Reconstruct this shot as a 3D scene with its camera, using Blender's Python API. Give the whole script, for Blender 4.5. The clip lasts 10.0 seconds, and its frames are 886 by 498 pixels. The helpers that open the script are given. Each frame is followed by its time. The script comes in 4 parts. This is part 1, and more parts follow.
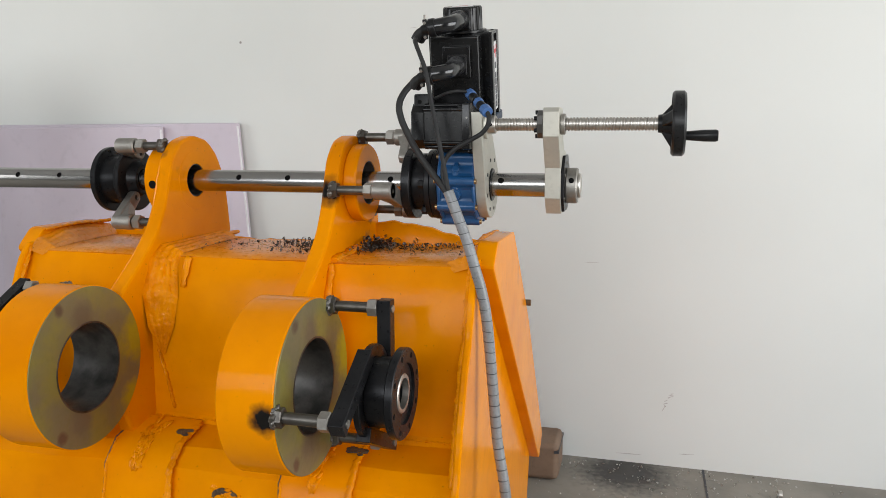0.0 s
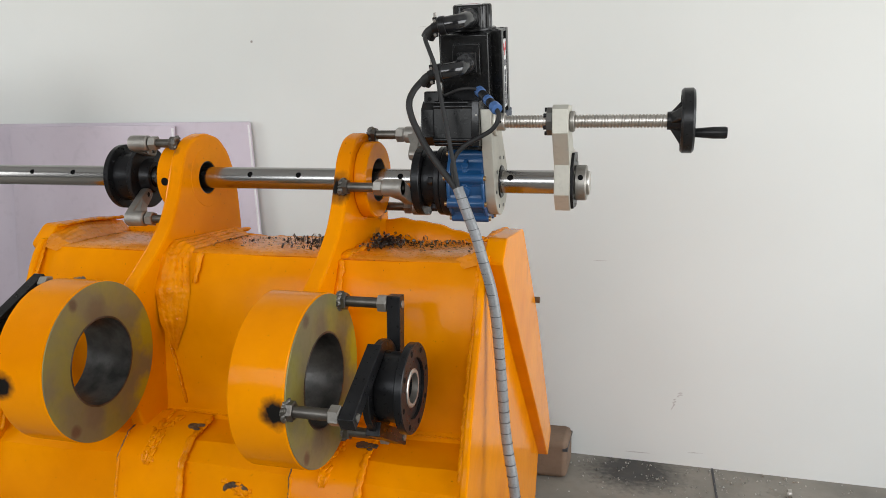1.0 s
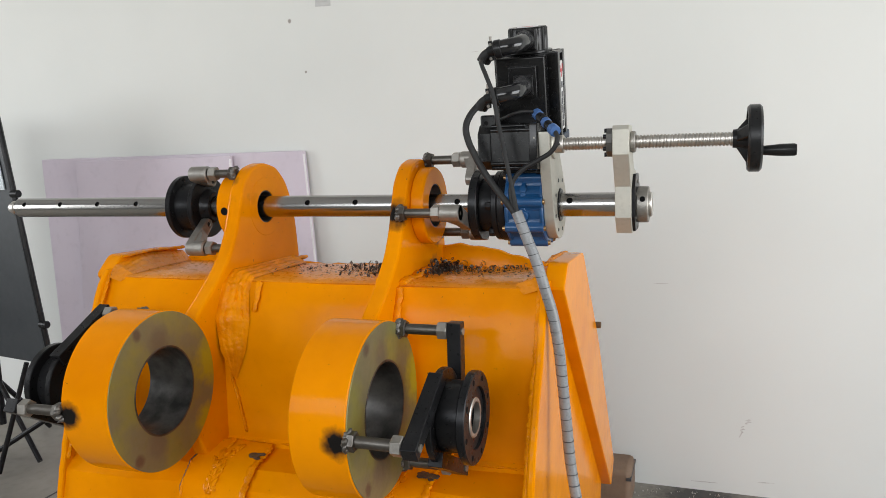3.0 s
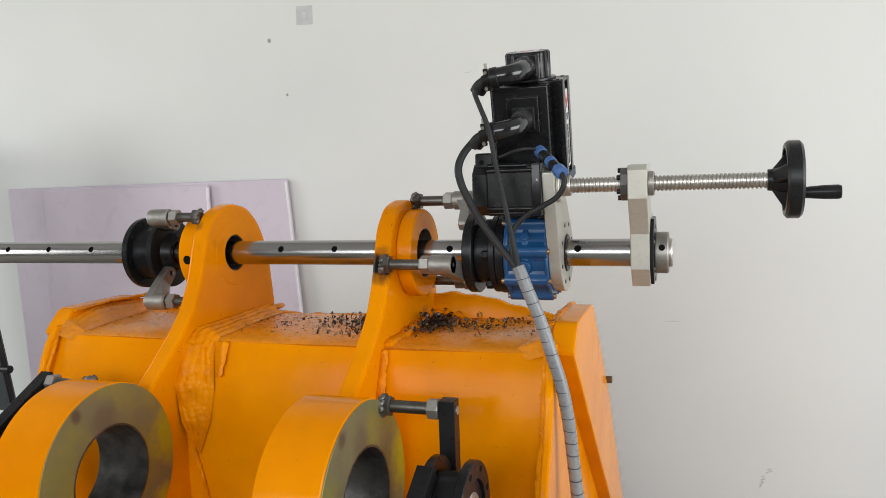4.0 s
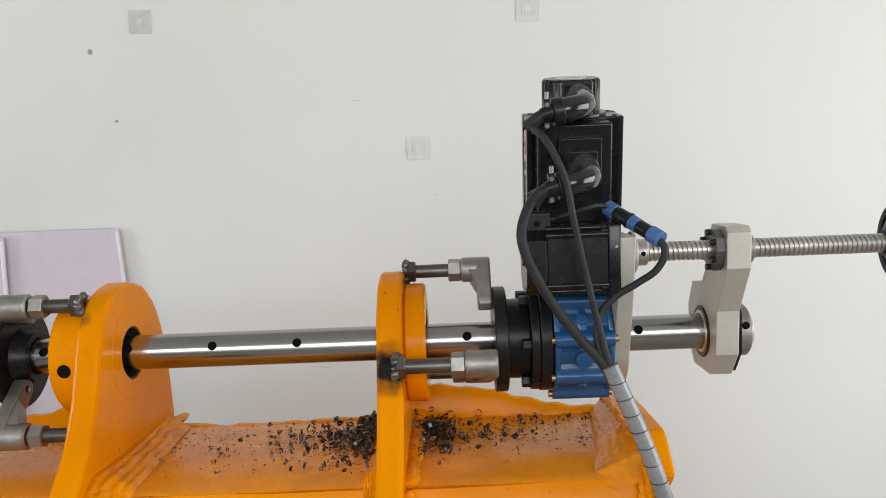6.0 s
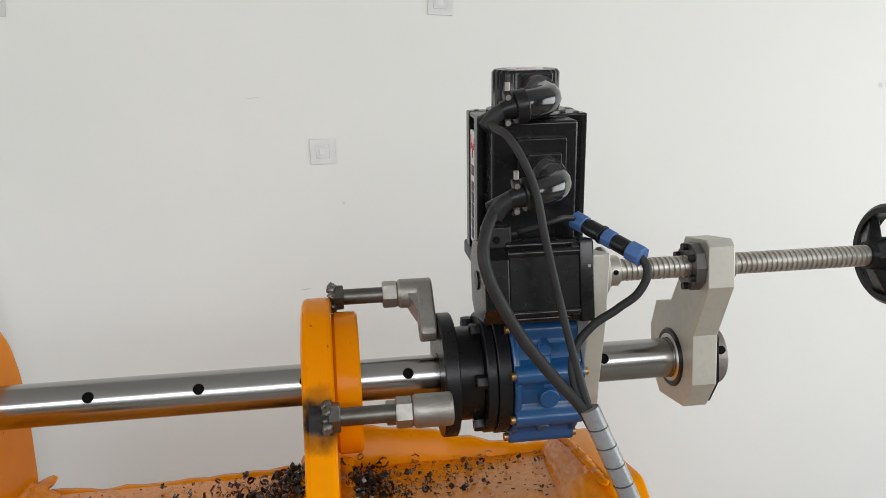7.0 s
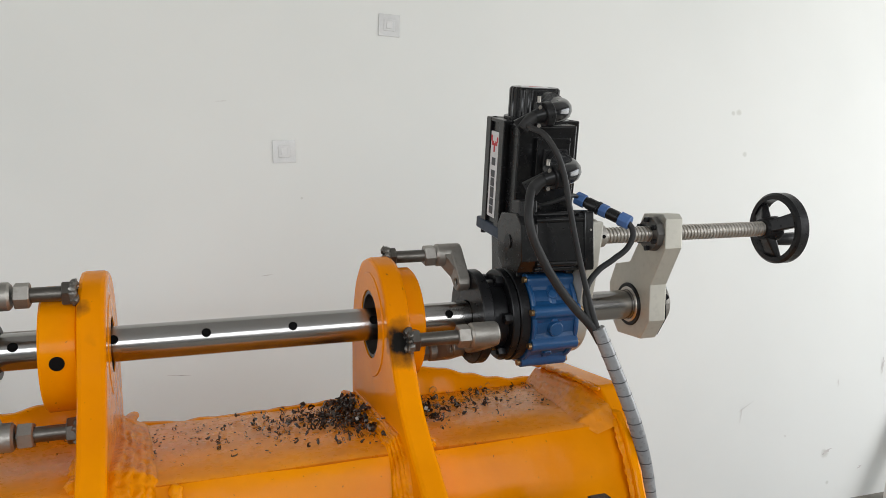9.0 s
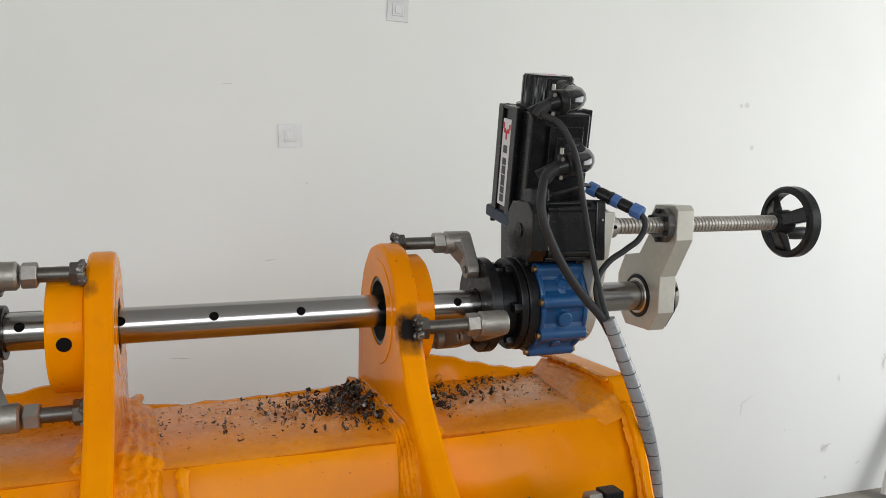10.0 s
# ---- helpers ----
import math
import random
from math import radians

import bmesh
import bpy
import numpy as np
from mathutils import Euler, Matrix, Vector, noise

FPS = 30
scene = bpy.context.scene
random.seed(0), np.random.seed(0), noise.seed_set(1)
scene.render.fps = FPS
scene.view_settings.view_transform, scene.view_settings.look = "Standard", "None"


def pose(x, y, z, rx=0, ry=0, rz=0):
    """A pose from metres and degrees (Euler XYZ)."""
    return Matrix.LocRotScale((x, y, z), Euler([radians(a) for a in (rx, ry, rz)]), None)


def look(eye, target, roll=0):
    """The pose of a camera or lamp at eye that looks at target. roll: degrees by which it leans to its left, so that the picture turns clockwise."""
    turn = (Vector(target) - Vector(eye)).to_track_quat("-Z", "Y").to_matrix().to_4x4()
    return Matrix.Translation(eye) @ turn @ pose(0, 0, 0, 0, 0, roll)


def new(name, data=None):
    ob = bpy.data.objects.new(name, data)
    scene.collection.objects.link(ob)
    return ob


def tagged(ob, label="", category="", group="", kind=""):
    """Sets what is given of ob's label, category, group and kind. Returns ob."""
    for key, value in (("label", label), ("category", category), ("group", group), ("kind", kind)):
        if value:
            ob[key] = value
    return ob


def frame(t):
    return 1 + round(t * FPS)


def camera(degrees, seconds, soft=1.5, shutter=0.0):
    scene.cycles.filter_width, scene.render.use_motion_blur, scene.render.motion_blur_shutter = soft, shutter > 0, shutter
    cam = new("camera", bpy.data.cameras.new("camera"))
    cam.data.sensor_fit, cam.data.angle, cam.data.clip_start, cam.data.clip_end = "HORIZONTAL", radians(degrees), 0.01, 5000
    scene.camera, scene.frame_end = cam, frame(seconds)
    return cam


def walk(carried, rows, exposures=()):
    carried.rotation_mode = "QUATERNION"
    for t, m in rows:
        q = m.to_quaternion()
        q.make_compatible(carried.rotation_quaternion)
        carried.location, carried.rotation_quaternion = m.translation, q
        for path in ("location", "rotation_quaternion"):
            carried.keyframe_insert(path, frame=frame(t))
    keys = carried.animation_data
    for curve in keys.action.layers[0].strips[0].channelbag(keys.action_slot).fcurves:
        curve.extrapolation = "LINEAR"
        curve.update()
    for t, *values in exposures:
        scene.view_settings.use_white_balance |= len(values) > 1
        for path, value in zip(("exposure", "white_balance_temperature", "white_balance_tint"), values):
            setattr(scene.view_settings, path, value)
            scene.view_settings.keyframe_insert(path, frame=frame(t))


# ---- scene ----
cam = camera(59.7, 10.0, soft=0.6)
PATH = [
    (0, (0.876, -1.581, 1.173), (0.38, 0.328, 0.842), -0.4),
    (0.5, (0.88, -1.583, 1.172), (0.377, 0.323, 0.833), -0.2),
    (1, (0.878, -1.591, 1.167), (0.359, 0.312, 0.837), -0.4),
    (1.5, (0.883, -1.605, 1.158), (0.338, 0.295, 0.854), -0.6),
    (2, (0.886, -1.611, 1.159), (0.308, 0.282, 0.874), -0.9),
    (3.5, (0.831, -1.498, 1.183), (0.171, 0.373, 0.928), -2.0),
    (4, (0.802, -1.378, 1.22), (0.166, 0.504, 0.982), -2.4),
    (4.5, (0.75, -1.294, 1.247), (0.195, 0.615, 1.028), -2.5),
    (5, (0.598, -1.265, 1.255), (0.165, 0.679, 1.071), -2.5),
    (5.2, (0.504, -1.257, 1.267), (0.18, 0.707, 1.081), -2.6),
    (6.5, (0.327, -0.952, 1.275), (0.43, 1.036, 1.081), -2.2),
    (7, (0.285, -0.905, 1.277), (0.551, 1.068, 1.088), -2.4),
    (7.5, (0.179, -0.939, 1.272), (0.589, 1.01, 1.094), -2.4),
    (8, (0.071, -1.012, 1.263), (0.603, 0.908, 1.097), -2.1),
    (8.5, (0.0, -1.08, 1.251), (0.616, 0.816, 1.093), -1.6),
    (9, (-0.035, -1.126, 1.243), (0.62, 0.757, 1.083), -1.1),
    (9.5, (-0.046, -1.126, 1.244), (0.619, 0.753, 1.072), -0.5),
    (10, (-0.048, -1.112, 1.241), (0.609, 0.767, 1.051), -0.0),
]
walk(cam, [(t, look(eye, aim, lean)) for t, eye, aim, lean in PATH],
     exposures=[(0, 0.08), (5, 0.10), (6.5, 0.08), (8, -0.02), (10, -0.05)])

# ---- light ----
def set_light():
    world = bpy.data.worlds.new("daylight")
    scene.world = world
    world.use_nodes = True
    nt = world.node_tree
    sky = nt.nodes.new("ShaderNodeTexSky")
    sky.sky_type, sky.sun_disc = "NISHITA", False
    sky.sun_elevation, sky.sun_rotation = radians(35), radians(150)
    nt.links.new(sky.outputs[0], nt.nodes["Background"].inputs[0])
    nt.nodes["Background"].inputs[1].default_value = 0.12
    # area lamps as daylight in three unseen openings; the west one is added fill
    for name, m, sx, sy, watts in (
            ("window_light_south", look((0.2, -4.3, 2.1), (0.1, 0, 0.9)), 4.6, 1.3, 90),
            ("window_light_east", look((3.9, -0.85, 1.5), (0, 0.3, 0.8)), 2.8, 1.9, 94),
            ("fill_light_west", look((-3.9, -1.5, 1.6), (0, 0.1, 0.8)), 2.4, 1.5, 62)):
        lamp = bpy.data.lights.new(name, "AREA")
        lamp.shape, lamp.size, lamp.size_y, lamp.energy = "RECTANGLE", sx, sy, watts
        lamp.color = (0.97, 0.985, 1.0)
        new(name, lamp).matrix_world = m
    scene.view_settings.exposure = 0.08


set_light()


# ---- materials ----
def material(name, color, rough=0.5, metal=0.0, color2=None, scale=8.0, bump=0.0, bump_scale=60.0, spots=(), coat=0.0, rough2=None, spec=0.5, stretch=(1, 1, 1), mid=(0.4, 0.65), fine=0.35, speck=None):
    """A surface with two colours mixed by noise, fine relief, uneven gloss and burnt or dusty spots (place, radius, colour)."""
    mat = bpy.data.materials.new(name)
    mat.use_nodes = True
    nt = mat.node_tree
    b = nt.nodes["Principled BSDF"]
    b.inputs["Roughness"].default_value, b.inputs["Metallic"].default_value = rough, metal
    b.inputs["Specular IOR Level"].default_value = spec
    b.inputs["Coat Weight"].default_value = coat
    b.inputs["Coat Roughness"].default_value = 0.12
    geo = nt.nodes.new("ShaderNodeNewGeometry")
    vec = nt.nodes.new("ShaderNodeVectorMath")
    vec.operation = "MULTIPLY"
    vec.inputs[1].default_value = stretch
    nt.links.new(geo.outputs["Position"], vec.inputs[0])

    def noise_node(sc, detail=6.0):
        n = nt.nodes.new("ShaderNodeTexNoise")
        n.inputs["Scale"].default_value, n.inputs["Detail"].default_value = sc, detail
        nt.links.new(vec.outputs[0], n.inputs["Vector"])
        return n.outputs["Fac"]

    def ramp(src, lo, hi, a=0.0, z=1.0):
        r = nt.nodes.new("ShaderNodeMapRange")
        r.inputs["From Min"].default_value, r.inputs["From Max"].default_value = lo, hi
        r.inputs["To Min"].default_value, r.inputs["To Max"].default_value = a, z
        nt.links.new(src, r.inputs["Value"])
        return r.outputs[0]

    def mix(fac, a, c):
        m = nt.nodes.new("ShaderNodeMix")
        m.data_type = "RGBA"
        nt.links.new(fac, m.inputs["Factor"])
        for k, v in ((6, a), (7, c)):
            if isinstance(v, tuple):
                m.inputs[k].default_value = (*v, 1)
            else:
                nt.links.new(v, m.inputs[k])
        return m.outputs[2]

    c2 = color2 or tuple(0.86 * v for v in color)
    big, grain = noise_node(scale), noise_node(scale * 9, 4.0)
    col = mix(ramp(big, *mid), color, c2)
    col = mix(ramp(grain, 0.55, 0.85, 0, fine), col, tuple(0.75 * v for v in c2))
    if speck:
        col = mix(ramp(noise_node(170, 2.0), 0.742, 0.77, 0, 0.85), col, speck)
        col = mix(ramp(noise_node(11, 9.0), 0.70, 0.80, 0, 0.45), col, speck)
    for place, radius, burnt in spots:
        d = nt.nodes.new("ShaderNodeVectorMath")
        d.operation = "DISTANCE"
        d.inputs[1].default_value = place
        nt.links.new(geo.outputs["Position"], d.inputs[0])
        add = nt.nodes.new("ShaderNodeMath")
        add.operation = "MULTIPLY_ADD"
        nt.links.new(noise_node(55, 5.0), add.inputs[0])
        add.inputs[1].default_value = radius * 0.9
        nt.links.new(d.outputs["Value"], add.inputs[2])
        col = mix(ramp(add.outputs[0], radius * 0.95, radius * 1.6, 1, 0), col, burnt)
    nt.links.new(col, b.inputs["Base Color"])
    nt.links.new(ramp(grain, 0.3, 0.75, rough, rough2 if rough2 is not None else min(1, rough + 0.12)), b.inputs["Roughness"])
    if bump:
        bn = nt.nodes.new("ShaderNodeBump")
        bn.inputs["Strength"].default_value, bn.inputs["Distance"].default_value = bump, 0.004
        nt.links.new(noise_node(bump_scale, 5.0), bn.inputs["Height"])
        nt.links.new(bn.outputs[0], b.inputs["Normal"])
    return mat


BY, BZ = -0.40, 0.72            # axis of the lower bosses
ZB = 1.039                      # axis of the boring bar, at y = 0
SOOT = (0.012, 0.011, 0.010)
STUD_ANGLES = (58, 180, 302)
UP_ANGLES = (73, 183, 320)


def ring_place(x, cy, cz, r, deg):
    return (x, cy + r * math.cos(radians(deg)), cz + r * math.sin(radians(deg)))


SCORCH = [(ring_place(0.255, 0, ZB, 0.122, UP_ANGLES[1]), 0.034, SOOT), (ring_place(0.275, 0, ZB, 0.101, UP_ANGLES[0]), 0.018, SOOT),
          (ring_place(0.275, 0, ZB, 0.108, UP_ANGLES[2]), 0.03, SOOT),
          (ring_place(-0.155, 0, ZB, 0.115, 140), 0.02, SOOT),
          (ring_place(0.32, BY, BZ, 0.155, 182), 0.028, SOOT), (ring_place(-0.205, BY, BZ, 0.155, 182), 0.028, SOOT),
          ((0.30, 0.06, 0.90), 0.035, (0.12, 0.075, 0.04))]
PAINT = material("yellow_orange_paint", (0.82, 0.270, 0.0), 0.12, 0, (0.70, 0.212, 0.0), 5, 0.22, 24, SCORCH, coat=0.0, rough2=0.21, spec=0.08, fine=0.12, speck=(0.20, 0.075, 0.012))
WELD = material("painted_weld", (0.82, 0.272, 0.0), 0.14, 0, (0.66, 0.19, 0.0), 26, 0.8, 110, spec=0.13, fine=0.15, speck=(0.16, 0.06, 0.012))
SHELF = material("dusty_orange_paint", (0.82, 0.280, 0.005), 0.24, 0, (0.66, 0.215, 0.014), 9, 0.10, 60, spec=0.36, rough2=0.36, speck=(0.13, 0.06, 0.025))
HEAT, LIME = (0.085, 0.052, 0.032), (0.40, 0.34, 0.015)
HEAT_SPOTS = [(ring_place(x, BY, BZ, r, a), k, c) for x in (0.337, -0.118) for r, a, k, c in ((0.10, 95, 0.03, (0.16, 0.13, 0.08)), (0.14, 118, 0.013, (0.12, 0.085, 0.055)), (0.137, 232, 0.013, (0.12, 0.075, 0.05)), (0.10, 250, 0.03, (0.17, 0.14, 0.09)), (0.150, 8, 0.055, LIME), (0.152, -40, 0.035, LIME))]
GROUND_STEEL = material("ground_boss_face", (0.20, 0.175, 0.095), 0.42, 0.35, (0.25, 0.225, 0.06), 9, 0.06, 90, HEAT_SPOTS, mid=(0.42, 0.58))
# rust on the stub and lug; also colours in the shade of weld crevices
RUST_AND_SHADE = material("rusty_steel_and_crevice_shade", (0.13, 0.075, 0.035), 0.7, 0.2, (0.06, 0.04, 0.025), 40, 0.5, 120)
BORE = material("dark_bored_steel", (0.15, 0.142, 0.132), 0.36, 0.8, (0.05, 0.049, 0.047), 20, 0.15, 80)
STEEL = material("turned_steel_bar", (0.42, 0.41, 0.395), 0.19, 1.0, (0.37, 0.36, 0.35), 3, 0.0, 200, stretch=(0.2, 1, 1), rough2=0.24, fine=0.2)
BRIGHT = material("bright_machined_steel", (0.60, 0.57, 0.53), 0.36, 1.0, (0.50, 0.47, 0.43), 18)
RAW = material("raw_cast_steel", (0.36, 0.34, 0.31), 0.42, 0.85, (0.26, 0.245, 0.22), 16, 0.18, 150)
STUD = material("oiled_stud_steel", (0.16, 0.15, 0.135), 0.36, 0.9, (0.11, 0.10, 0.088), 22, 0.1, 160)
TACK = material("scorched_tack_weld", (0.20, 0.19, 0.175), 0.38, 0.8, (0.09, 0.082, 0.07), 60, 0.3, 200)
OXIDE = material("black_oxide_steel", (0.010, 0.010, 0.011), 0.26, 0.2, (0.017, 0.017, 0.018), 14, 0.05, 150, spec=0.22)
MOTOR_BLACK = material("satin_black_motor_paint", (0.0055, 0.0055, 0.006), 0.20, 0.0, (0.008, 0.008, 0.0085), 12, 0.012, 60, spec=0.38, rough2=0.30)
RUBBER = material("black_cable_rubber", (0.016, 0.016, 0.0165), 0.48, 0, (0.026, 0.0255, 0.025), 18, 0.06, 120, spec=0.25)
PLASTIC = material("black_plastic", (0.010, 0.010, 0.0105), 0.26, 0, (0.016, 0.016, 0.0165), 22, 0.05, 180, spec=0.25)
ALU = material("anodised_aluminium", (0.56, 0.54, 0.475), 0.46, 0.6, (0.50, 0.485, 0.43), 12, 0.03, 160)
BLUE = material("blue_gearbox_paint", (0.012, 0.078, 0.21), 0.30, 0, (0.008, 0.060, 0.17), 12, 0.14, 90, coat=0.2)
GLOSS = material("glossy_black_plastic", (0.010, 0.010, 0.011), 0.10, 0, (0.016, 0.016, 0.017), 30, 0.04, 90, spec=0.6, rough2=0.2)
DARK_STEEL = material("dark_grey_ball_nut_steel", (0.15, 0.145, 0.135), 0.34, 0.7, (0.11, 0.105, 0.10), 20)
BLUE_BLACK = material("blue_black_paint", (0.009, 0.015, 0.028), 0.35, 0, (0.014, 0.028, 0.055), 9, spec=0.25)
BLUE_PLASTIC = material("blue_plastic", (0.06, 0.14, 0.34), 0.38, 0, (0.05, 0.115, 0.29), 20)
SLEEVE = material("grey_spiral_wrap", (0.24, 0.245, 0.25), 0.24, 0, (0.19, 0.195, 0.20), 14, 0.06, 90)
BRASS = material("yellow_zinc_screw", (0.42, 0.27, 0.13), 0.35, 0.9)
MARK, DIRT = (0.26, 0.24, 0.22), (0.54, 0.545, 0.51)
WALL_MARKS = [((-0.62, 1.042, 1.643), 0.008, MARK), ((-0.562, 1.041, 1.455), 0.005, MARK), ((1.75, 0.992, 1.47), 0.011, DIRT), ((1.728, 0.993, 1.468), 0.008, DIRT), ((1.775, 0.992, 1.332), 0.010, DIRT), ((2.136, 0.984, 0.262), 0.017, DIRT), ((2.15, 0.984, 0.153), 0.008, DIRT), ((0.302, 1.023, 1.22), 0.004, DIRT)]
SCUFF = material("grey_scuff", (0.30, 0.28, 0.26), 0.7, 0, (0.52, 0.50, 0.48), 60, mid=(0.3, 0.5))
MARKED_WALL = material("white_wall_paint_with_scuffs", (0.675, 0.684, 0.66), 0.62, 0, (0.64, 0.652, 0.63), 1.3, 0.03, 40, WALL_MARKS, fine=0.0)
# unseen ceiling: its tone sets how much light bounces down
CEIL = material("grey_white_ceiling_paint", (0.50, 0.50, 0.49), 0.8)
# unseen walls: grey keeps reflections in paint and steel dark
BACK_WALL = material("unseen_wall_grey", (0.34, 0.345, 0.34), 0.7, 0, (0.30, 0.305, 0.30), 1.5)
FLOOR = material("dusty_concrete", (0.25, 0.23, 0.195), 0.6, 0, (0.17, 0.158, 0.135), 3.0, 0.1, 70, spots=[((0.85, 0.93, 0.0), 0.16, (0.055, 0.052, 0.048))])
FOAM = material("lilac_foam_board", (0.60, 0.535, 0.60), 0.7, 0, (0.565, 0.50, 0.565), 3, 0.04, 160)
FOAM_EDGE = material("white_foam_edge", (0.80, 0.78, 0.80), 0.7)
HOOK = material("clear_hook_plastic", (0.54, 0.545, 0.54), 0.2, 0, (0.50, 0.505, 0.50), 40)
HOOK_CORE = material("milky_hook_plastic", (0.60, 0.605, 0.595), 0.2)
CARD = material("brown_packing_wood", (0.20, 0.13, 0.085), 0.7, 0, (0.15, 0.095, 0.06), 8, 0.2, 60)
SCREEN = material("black_panel_board", (0.018, 0.022, 0.026), 0.4, 0, (0.026, 0.03, 0.034), 4)
LABEL = material("white_label", (0.66, 0.65, 0.65), 0.4)
RED = material("red_print", (0.50, 0.02, 0.03), 0.45)
INK = material("dark_print", (0.05, 0.05, 0.055), 0.5)
# near-black that paints the shade inside holes and screw sockets
HOLE_SHADE = material("painted_hole_shade", (0.006, 0.006, 0.006), 0.7, 0, (0.009, 0.009, 0.009), 20, spec=0.05)
CHIP = material("dark_steel_swarf", (0.05, 0.046, 0.042), 0.28, 0.9, (0.16, 0.13, 0.11), 60)
CRUMB = material("dark_shop_dirt", (0.035, 0.031, 0.028), 0.7)
PALE = material("pale_offcut_board", (0.70, 0.69, 0.66), 0.5)
GLASS_GREY = material("pale_grey_screen", (0.45, 0.50, 0.52), 0.2)


# ---- building helpers ----
def smooth(me, angle=35):
    for p in me.polygons:
        p.use_smooth = True
    me.set_sharp_from_angle(angle=radians(angle))


def part(name, shape, mat, parent=None, label="", bevel=0.0, angle=35):
    """Links a bmesh or mesh, in world coordinates, as one mesh object under a thing or a part."""
    if isinstance(shape, bmesh.types.BMesh):
        bmesh.ops.recalc_face_normals(shape, faces=shape.faces)
        me = bpy.data.meshes.new(name)
        shape.to_mesh(me)
        shape.free()
    else:
        me = shape
    smooth(me, 20 if me.get("flat") else angle)
    me.materials.clear()
    me.materials.append(mat)
    ob = new(name, me)
    if parent is not None:
        ob.parent = parent
        base = parent
        shift = Vector((0, 0, 0))
        while base is not None:
            shift += base.location
            base = base.parent
        ob.location = -shift
    if label:
        ob["label"] = label
    if bevel:
        m = ob.modifiers.new("edges", "BEVEL")
        m.width, m.segments, m.limit_method, m.angle_limit = bevel, 2, "ANGLE", radians(40)
        m.harden_normals = True
    return ob


def thing(name, base, label, category, group="", kind=""):
    ob = new(name)
    ob.location = base
    ob.empty_display_size = 0.05
    return tagged(ob, label, category, group, kind)


def box(bm, lo, hi, m=None):
    v = bmesh.ops.create_cube(bm, size=1.0)["verts"]
    for p in v:
        p.co = Vector([lo[i] + (p.co[i] + 0.5) * (hi[i] - lo[i]) for i in range(3)])
    if m is not None:
        bmesh.ops.transform(bm, matrix=m, verts=v)
    return bm


def B(lo, hi, m=None):
    return box(bmesh.new(), lo, hi, m)


def rod(bm, a, b, r, seg=20, r2=None):
    a, b = Vector(a), Vector(b)
    m = Matrix.Translation((a + b) / 2) @ (b - a).to_track_quat("Z", "Y").to_matrix().to_4x4()
    bmesh.ops.create_cone(bm, cap_ends=True, segments=seg, radius1=r, radius2=r if r2 is None else r2, depth=(b - a).length, matrix=m)
    return bm


def R(a, b, r, seg=20, r2=None):
    return rod(bmesh.new(), a, b, r, seg, r2)


def lathe(bm, profile, cy, cz, seg=48, turn=0.0):
    """Turns a closed profile of (x, radius) about the line y = cy, z = cz."""
    loops = []
    for i in range(seg):
        a = 2 * math.pi * i / seg + turn
        loops.append([bm.verts.new((x, cy + r * math.cos(a), cz + r * math.sin(a))) for x, r in profile])
    n = len(profile)
    for i in range(seg):
        p, q = loops[i], loops[(i + 1) % seg]
        for k in range(n):
            bm.faces.new((p[k], p[(k + 1) % n], q[(k + 1) % n], q[k]))
    return bm


def ring(x0, x1, r_in, r_out, cy, cz, seg=48, c=0.0015):
    """A turned ring with small chamfers."""
    return lathe(bmesh.new(), [(x0, r_in), (x0, r_out - c), (x0 + c, r_out), (x1 - c, r_out), (x1, r_out - c), (x1, r_in)], cy, cz, seg)


def mesh_of(ob):
    """The evaluated mesh of a helper object, which is then removed."""
    bpy.context.view_layer.update()
    dg = bpy.context.evaluated_depsgraph_get()
    me = bpy.data.meshes.new_from_object(ob.evaluated_get(dg), depsgraph=dg)
    bpy.data.objects.remove(ob)
    return me


def plate(outline, holes, x0, x1, edge=0.002):
    """A flat plate in the y-z plane from x0 to x1, with round holes (y, z, r) and eased edges."""
    cu = bpy.data.curves.new("plate_outline", "CURVE")
    cu.dimensions, cu.fill_mode = "2D", "BOTH"
    cu.extrude, cu.bevel_depth, cu.bevel_resolution = abs(x1 - x0) / 2 - edge, edge, 1
    cu.offset = -edge
    loops = [outline] + [[(y + r * math.cos(2 * math.pi * i / 40), z + r * math.sin(2 * math.pi * i / 40)) for i in range(40)] for y, z, r in holes]
    for pts in loops:
        s = cu.splines.new("POLY")
        s.points.add(len(pts) - 1)
        for p, (y, z) in zip(s.points, pts):
            p.co = (y, z, 0, 1)
        s.use_cyclic_u = True
    me = mesh_of(new("outline", cu))
    mid = (x0 + x1) / 2
    me["flat"] = 1
    me.transform(Matrix(((0, 0, 1, mid), (1, 0, 0, 0), (0, 1, 0, 0), (0, 0, 0, 1))))
    return me


def round_outline(pts, r=0.01, n=5):
    """Rounds the corners of a closed outline."""
    out = []
    for i, p in enumerate(pts):
        p0, p1, p2 = Vector(pts[i - 1]), Vector(p), Vector(pts[(i + 1) % len(pts)])
        k = min(r, (p0 - p1).length * 0.45, (p2 - p1).length * 0.45)
        a, b = p1 + (p0 - p1).normalized() * k, p1 + (p2 - p1).normalized() * k
        for j in range(n + 1):
            t = j / n
            q = a * (1 - t) ** 2 + p1 * 2 * t * (1 - t) + b * t * t
            out.append((q.x, q.y))
    return out


